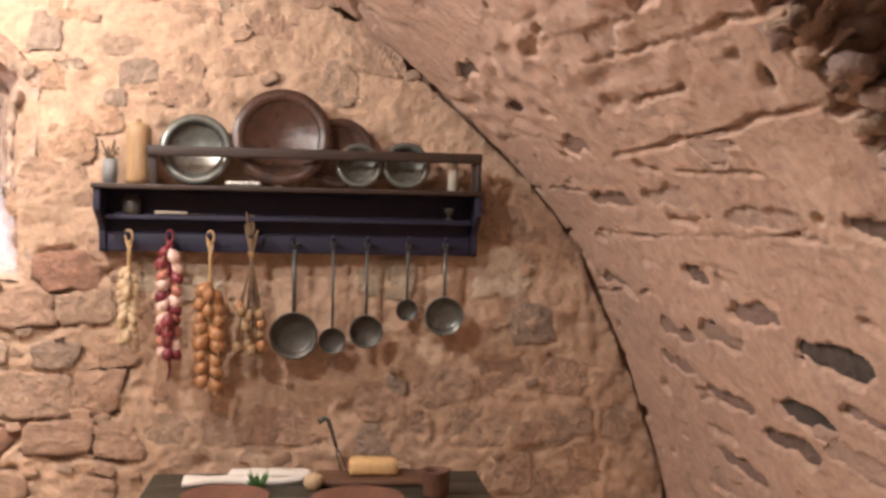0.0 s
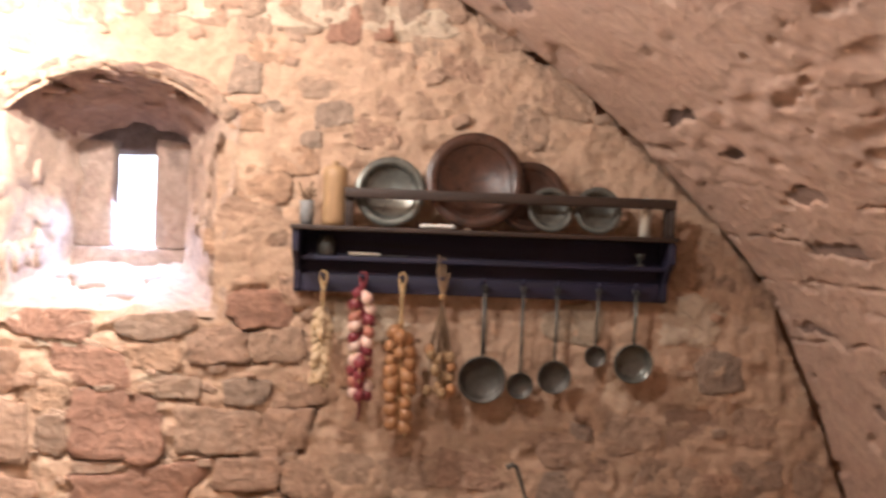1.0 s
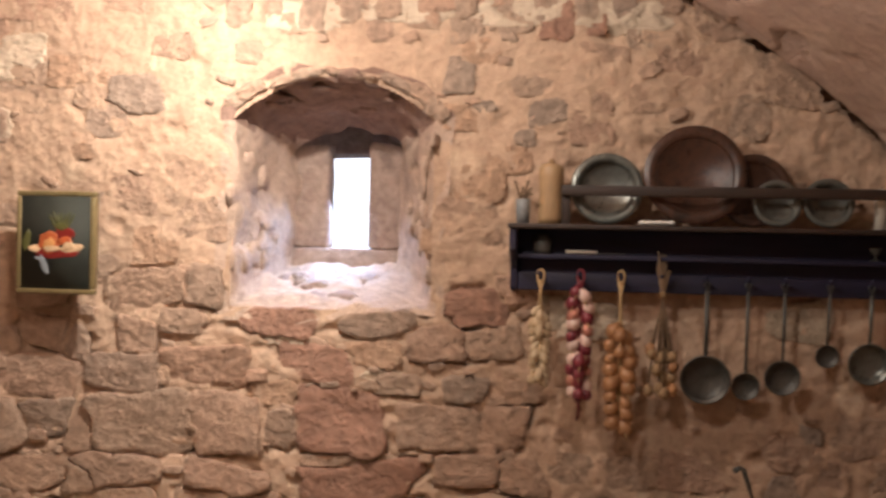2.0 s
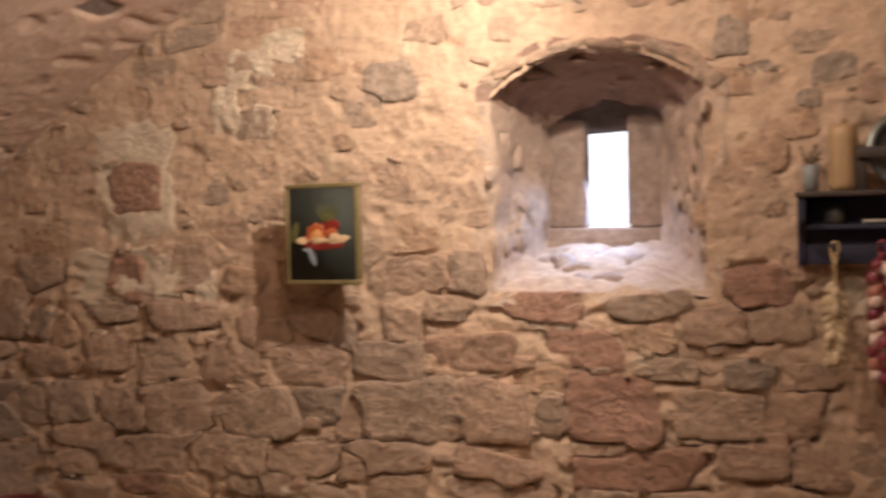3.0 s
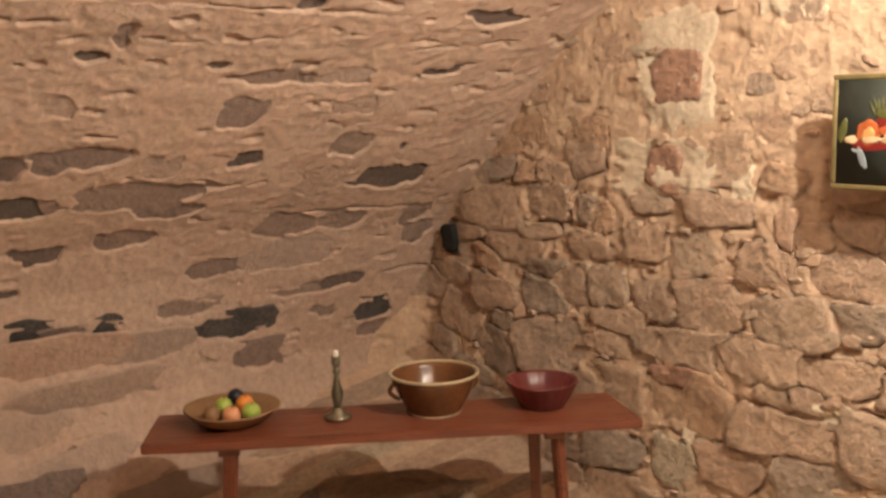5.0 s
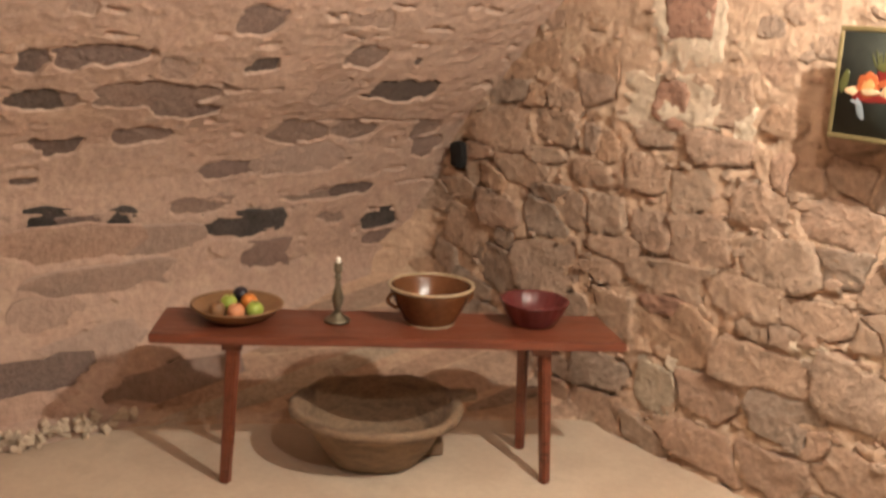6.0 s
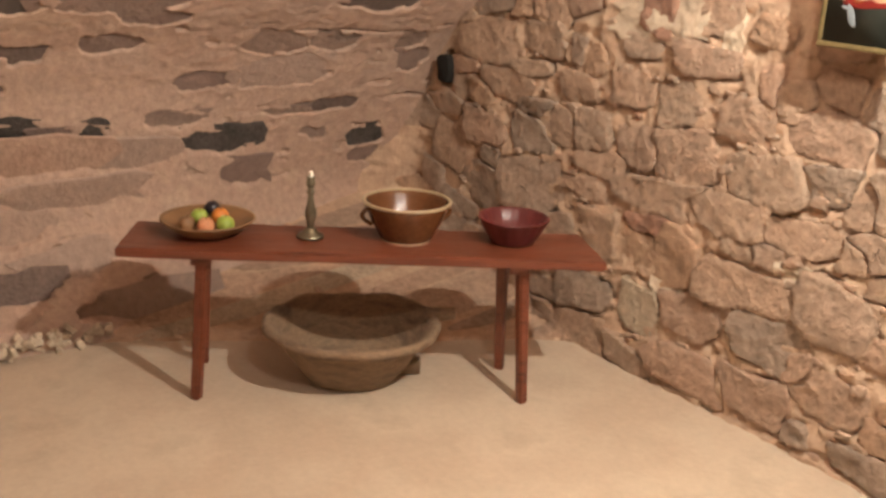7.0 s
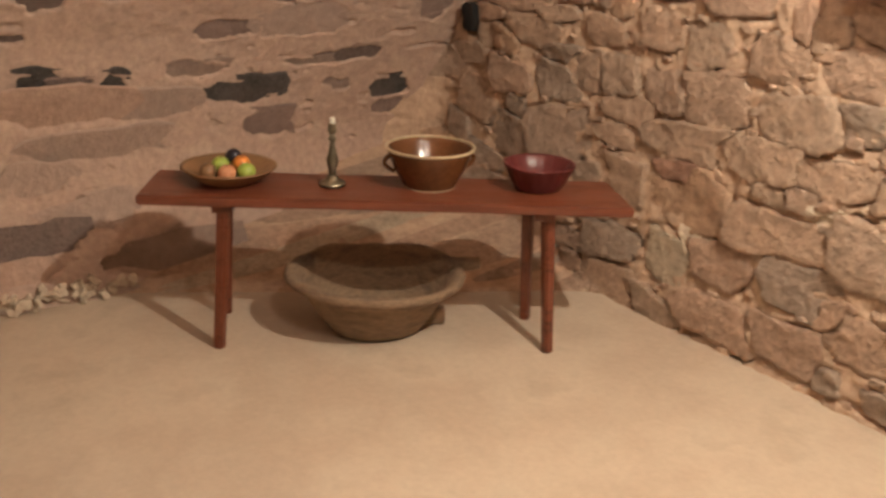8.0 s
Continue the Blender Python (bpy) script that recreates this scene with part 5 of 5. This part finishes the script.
# pale lime patches: place, height, width and height
LIME = [(-1.72, 1.83, 0.40, 0.46), (-1.78, 1.46, 0.50, 0.26), (-1.42, 1.44, 0.09, 0.18), (-1.2, 2.25, 0.22, 0.16), (1.0, 1.40, 0.25, 0.14), (2.1, 1.44, 0.24, 0.18), (-1.05, 2.32, 0.2, 0.13), (-1.3, 2.1, 0.13, 0.2), (-1.15, 2.05, 0.12, 0.12), (0.0, 2.44, 0.3, 0.12), (0.35, 2.47, 0.3, 0.14),
                                  (0.75, 2.45, 0.35, 0.12), (1.1, 2.42, 0.3, 0.12), (-0.05, 1.31, 0.16, 0.06), (0.30, 1.19, 0.14, 0.06), (-1.02, 0.66, 0.2, 0.09), (-1.6, 0.40, 0.16, 0.09)]
RUBBLE = [(q[0], q[1], min(q[2], 0.46), q[3], tone) for rows, tone in WALL_PLACED for q in rows]
RUBBLE += [(-1.72, 1.82, 0.215, 0.195, "set"), (-1.775, 1.465, 0.16, 0.165, "set"), (0.445, 1.655, 0.045, 0.08, "ochre")]
TONES = {"red": red_stone_mat, "set": red_stone_mat, "ochre": ochre_stone_mat, "brown": stone_mat, "grey": grey_stone_mat, "pale": pale_stone_mat}
rg = random.Random(11)
z = 0.04
while z < 2.85:
    rowh = rg.uniform(0.08, 0.15)
    x = -3.45 + rg.uniform(0, 0.2)
    while x < 2.75:
        w = rg.uniform(0.09, 0.30)
        xc, zc = x + w / 2, z + rowh / 2 + rg.uniform(-0.02, 0.02)
        h = rowh * rg.uniform(0.8, 1.1)
        dense = 0.97 if zc < 1.45 and xc < 0.8 else 0.42 if xc < 0.8 else 0.12
        head = float(np.interp(xc, _dx, _dz))
        free = all((abs(xc - q[0]) / (q[2] + 0.55 * w)) ** 2 + (abs(zc - q[1]) / (q[3] + 0.55 * h)) ** 2 > 0.27 for q in RUBBLE)
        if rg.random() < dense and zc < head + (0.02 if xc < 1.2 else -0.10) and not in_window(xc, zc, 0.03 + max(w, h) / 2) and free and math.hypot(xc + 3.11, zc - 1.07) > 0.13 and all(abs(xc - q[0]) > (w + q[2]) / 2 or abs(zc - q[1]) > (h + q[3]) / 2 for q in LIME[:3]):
            RUBBLE.append((xc, zc, w, h, rg.choice(("brown", "brown", "brown", "grey", "brown", "ochre") if zc < 1.4 and xc < 0.8 else ("brown", "brown", "ochre"))))
        x += w * 0.75
    z += rowh * 0.8
_rx, _rz, _rw, _rh = (np.array([q[i] for q in RUBBLE]) for i in range(4))
NA = 36


def stone_outline(k, rg):
    """Radii of stone k by angle: its own rounded block, cut back where a neighbour is nearer."""
    x, z, w, h, tone = RUBBLE[k]
    tilt = radians(rg.uniform(-7, 7))
    # faces of the broken block: four sides and one to three knocked-off corners
    sides = [(radians(90 * i + rg.uniform(-11, 11)), (w, h)[i % 2] / 2 * rg.uniform(0.94, 1.12)) for i in range(4)]
    for i in rg.sample(range(4), rg.randint(1, 3)):
        t = math.atan2((1, 1, -1, -1)[i] * h, (1, -1, -1, 1)[i] * w) + radians(rg.uniform(-12, 12))
        t = math.atan2(math.sin(t) * w, math.cos(t) * h)
        sides.append((t, (abs(math.cos(t)) * w + abs(math.sin(t)) * h) / 2 * rg.uniform(0.72, 0.95)))
    close = np.nonzero((abs(_rx - x) < (_rw + w) * 0.7) & (abs(_rz - z) < (_rh + h) * 0.7) & (np.arange(len(_rx)) != k))[0]
    out = []
    for i in range(NA):
        a = 2 * math.pi * i / NA
        full = min(d / math.cos(a - tilt - t) for t, d in sides if math.cos(a - tilt - t) > 0.05)
        full *= 1.0 + 0.10 * noise.noise(Vector((math.cos(a) * 1.7 + k * 3.1, math.sin(a) * 1.7, 0))) + 0.13 * noise.noise(Vector((math.cos(a) * 7 + k * 3.1, math.sin(a) * 7, 5)))
        r = full * np.linspace(0.25, 1.0, 26)
        px, pz = x + r * math.cos(a), z + r * math.sin(a)
        own = r / full
        hit = 26
        if len(close):
            other = ((abs(px[:, None] - _rx[close]) / (_rw[close] / 2)) ** 3 + (abs(pz[:, None] - _rz[close]) / (_rh[close] / 2)) ** 3) ** (1 / 3)
            taken = np.nonzero(other.min(axis=1) < own)[0]
            hit = int(taken[0]) if len(taken) else 26
        rr = float(r[max(0, hit - 1)])
        out.append(max(0.012, rr - (rg.uniform(0.003, 0.009) if hit < 26 else 0.0)))
    return np.array(out)


def rubble_stone(k, radii, rg):
    """One stone of the end wall with a buried rim, a worn arris and an uneven, tilted face."""
    x, z, w, h, tone = RUBBLE[k]
    low = z < 1.5 and x < 0.8
    bare = tone in ("red", "grey", "pale")
    deep = rg.uniform(0.006, 0.022) if low else (0.006 if bare else rg.uniform(-0.003, 0.005)) if x < 0.8 else (0.004 if bare else rg.uniform(-0.004, 0.003))
    if tone == "set":
        deep = 0.012
    sx, sz = rg.uniform(-0.09, 0.09), rg.uniform(-0.08, 0.14)
    bm = bmesh.new()
    prev = None
    for f, lift in ((1.0, -0.045), (1.0, 0.6), (0.965, 0.95), (0.80, 1.0), (0.58, 1.0), (0.30, 1.0)):
        ring = []
        for i in range(NA):
            a = 2 * math.pi * i / NA
            xx, zz = x + f * radii[i] * math.cos(a), z + f * radii[i] * math.sin(a)
            y = wall_base(xx, zz)
            if lift < 0:
                y -= lift
            else:
                face = noise.noise(Vector((xx * 9, zz * 12, k))) * 0.011 + noise.noise(Vector((xx * 26, zz * 30, k))) * 0.007
                y -= deep * lift + (face + sx * (xx - x) + sz * (zz - z)) * (1.0 if low else 0.4)
            ring.append(bm.verts.new((xx, y, zz)))
        if prev:
            for i in range(NA):
                j = (i + 1) % NA
                bm.faces.new((prev[i], prev[j], ring[j], ring[i]))
        prev = ring
    mid = bm.verts.new((x, wall_base(x, z) - deep - 0.011 * noise.noise(Vector((x * 9, z * 12, k))) * (1.0 if low else 0.4), z))
    for i in range(NA):
        bm.faces.new((prev[i], prev[(i + 1) % NA], mid))
    bmesh.ops.recalc_face_normals(bm, faces=bm.faces[:])
    return part("stone", bm, TONES[tone], wall_north)


OUTLINES = [stone_outline(k, rg) for k in range(len(RUBBLE))]
for k in range(len(RUBBLE)):
    rubble_stone(k, OUTLINES[k], rg)
# small chips and pinnings in the joints
verts, faces = [], []
chip_shapes = [([v.co.copy() for v in me.vertices], [tuple(p.vertices) for p in me.polygons]) for me in WALL_STONES[:10]]
chips_at = []
for _ in range(2600):
    xc, zc, w = rg.uniform(-3.0, 2.5), rg.uniform(0.03, 2.5), rg.uniform(0.02, 0.08)
    h = w * rg.uniform(0.3, 0.7)
    if zc > float(np.interp(xc, _dx, _dz)) or in_window(xc, zc, 0.06):
        continue
    if (zc > 1.25 or xc > 0.8) and rg.random() < 0.85:
        continue
    if np.all((abs(xc - _rx) > _rw * 0.47) | (abs(zc - _rz) > _rh * 0.47)) and all(math.hypot(xc - a, zc - b) > (w + c) * 0.55 for a, b, c in chips_at):
        chips_at.append((xc, zc, w))
        pts, polys = rg.choice(chip_shapes)
        m = Matrix.Translation((xc, wall_y(xc, zc), zc)) @ Matrix.Rotation(radians(rg.uniform(-25, 25)), 4, "Y") @ Matrix.Diagonal((w, rg.uniform(0.006, 0.016), h, 1))
        n0 = len(verts)
        verts += [tuple(m @ p) for p in pts]
        faces += [tuple(k + n0 for k in f) for f in polys]
me = bpy.data.meshes.new("stone_chips")
me.from_pydata(verts, [], faces)
me.materials.append(chip_mat)
me.polygons.foreach_set("use_smooth", [True] * len(faces))
chips = tagged(new("stone_chips", me), kind="stuff")
chips.parent = wall_north
# open joints: the mortar falls back along parts of the stones' edges, most of all below them
co = np.empty(len(wall_north.data.vertices) * 3)
wall_north.data.vertices.foreach_get("co", co)
co = co.reshape(-1, 3)
sink = np.zeros(len(co))
for k, (x, z, w, h, tone) in enumerate(RUBBLE):
    low = z < 1.5 and x < 0.8
    near = np.nonzero((abs(co[:, 0] - x) < w * 0.62 + 0.04) & (abs(co[:, 2] - z) < h * 0.62 + 0.04))[0]
    dx, dz = co[near, 0] - x, co[near, 2] - z
    edge = np.interp(np.arctan2(dz, dx) % (2 * math.pi), np.linspace(0, 2 * math.pi, NA + 1), np.append(OUTLINES[k], OUTLINES[k][0]))
    gap = np.hypot(dx, dz) - edge
    for i, g, v in zip(near, gap, dz):
        if g < -0.008:
            sink[i] = max(sink[i], 0.006 if low else 0.002)
        elif g < 0.020:
            n = noise.noise(Vector((co[i, 0] * 6, co[i, 2] * 8, 31.0))) + (0.12 if v < -0.3 * h else -0.06)
            if n > 0.10:
                sink[i] = max(sink[i], (0.028 if low else 0.007) * min(1.0, (n - 0.10) * 6) * (1 - max(0.0, g) / 0.020))
# gap where the vault meets the end wall
half = int(np.argmax(_dz))
vr = np.interp(co[:, 2], _dz[half:][::-1], _dx[half:][::-1])
wob = np.array([noise.noise(Vector((q[2] * 9, 0.0, 5.0))) for q in co])
sink[(co[:, 0] > vr + 0.013 + 0.016 * wob) & (co[:, 2] < 2.55)] = 0.12
co[:, 1] += sink
wall_north.data.vertices.foreach_set("co", co.ravel())
wall_north.data.update()
# pale lime patches that follow the face of the wall
def lime_patch(x, z, w, h, seed):
    bm = bmesh.new()
    nr, na = 16, 64
    prev = [bm.verts.new((x, wall_y(x, z) - 0.005, z))]
    for i in range(1, nr + 1):
        ring = []
        for j in range(na):
            a = 2 * math.pi * j / na
            c, s = math.cos(a), math.sin(a)
            k = 0.5 / max(abs(c), abs(s)) ** 0.6 * (1 + 0.30 * noise.noise(Vector((c * 1.3 + seed, s * 1.3, 0))) + 0.26 * noise.noise(Vector((c * 4 + seed, s * 4, 3))) + 0.12 * noise.noise(Vector((c * 11 + seed, s * 11, 3))))
            xx, zz = x + w * k * c * i / nr, z + h * k * s * i / nr
            ring.append(bm.verts.new((xx, wall_y(xx, zz) + (0.008 if i == nr else -0.001 if i == nr - 1 else -0.005), zz)))
        for j in range(na):
            q = (j + 1) % na
            bm.faces.new((prev[0], ring[j], ring[q]) if len(prev) == 1 else (prev[j], ring[j], ring[q], prev[q]))
        prev = ring
    bmesh.ops.recalc_face_normals(bm, faces=bm.faces[:])
    part("lime_patch", bm, cream_mat, wall_north)


for k, (x, z, w, h) in enumerate(LIME):
    lime_patch(x, z, w, h, 3.7 * k)
# row of upright stones above the window
for k in range(12):
    wall_stone(-0.25 + 0.135 * k, 2.47 + rg.uniform(-0.02, 0.02), rg.uniform(0.07, 0.1), rg.uniform(0.1, 0.15), WALL_STONES, rg, 0.014)
# ragged shards round the window head
for k in range(22):
    a = math.pi * rg.uniform(0.04, 0.96)
    ob = wall_stone(0.1 + 0.375 * math.cos(a), 2.075 + 0.155 * math.sin(a), rg.uniform(0.05, 0.13), rg.uniform(0.012, 0.024), WALL_STONES, rg, rg.uniform(0.015, 0.03), 6)
    ob.matrix_basis = ob.matrix_basis @ Matrix.Rotation(-(a - math.pi / 2) * 0.45, 4, "Y")
# near-black stone over the put-log hole, coloured for the shade inside it
wall_stone(-3.11, 1.07, 0.115, 0.14, [stone_mesh(210, hole_shade_mat, 10)], rg, 0.02).location.y = -0.035
# pale rubble along the foot of the vault
for k in range(60):
    yy = -1.75 - 0.75 * rg.random()
    ob = new("rubble", rg.choice(CREAM))
    ob.parent = vault_left
    ob.matrix_basis = Matrix.Translation((-3.0 - 0.06 * rg.random(), yy, 0.005 + 0.07 * rg.random())) @ pose(0, 0, 0, rg.uniform(-30, 10), rg.uniform(0, 180), 75) @ Matrix.Diagonal((rg.uniform(0.02, 0.055), 0.02, rg.uniform(0.015, 0.035), 1))

# stones laid bare in the vault, set back behind the plaster's edge
VAULT_TONES = {"black": (black_stone_mat, 0.022), "dark": (dark_stone_mat, 0.019), "grey": (slate_mat, 0.016), "pale": (pale_slate_mat, 0.011), "red": (red_slate_mat, 0.011)}
VAULT_MESHES = {tone: [stone_mesh(90 + 10 * i + k, mat, 13 + k % 4, 0.5, 0.3) for k in range(6)] for i, (tone, (mat, back)) in enumerate(VAULT_TONES.items())}
for y, s, w, h, tone in VSTONES:
    p, n = vault_point(s, y)
    ob = new("stone", rg.choice(VAULT_MESHES[tone]))
    ob.parent = vault_rear if y < -2.4 else vault_left if s < 2.9 else vault_crown if s < ARC - 2.5 else vault_right
    base = p + n * (vault_skin(s, y, p) - VAULT_TONES[tone][1])
    e1, e2 = Vector((0, 1, 0)), Vector(tuple(-n))
    m = Matrix((e1, e2, e1.cross(e2))).transposed().to_4x4()
    ob.matrix_basis = Matrix.Translation(tuple(base)) @ m @ Matrix.Rotation(radians(rg.uniform(-5, 5)), 4, "Y") @ Matrix.Diagonal((w * 1.5, 0.012, h * 1.55, 1))
# broken masonry at the edge of the side opening
for k in range(34):
    zz = 1.69 + 0.0095 * k
    sa = arc_at(zz, False)
    yy = -2.13 - rg.uniform(0.0, 0.12)
    p, n = vault_point(sa, yy)
    p = p - n * rg.uniform(0.01, 0.10)
    part("broken_stone", blob(tuple(p), (rg.uniform(0.015, 0.035), rg.uniform(0.02, 0.06), rg.uniform(0.010, 0.024)), 40 + k, 0.75), (stone_mat, slate_mat)[k % 2], vault_right)
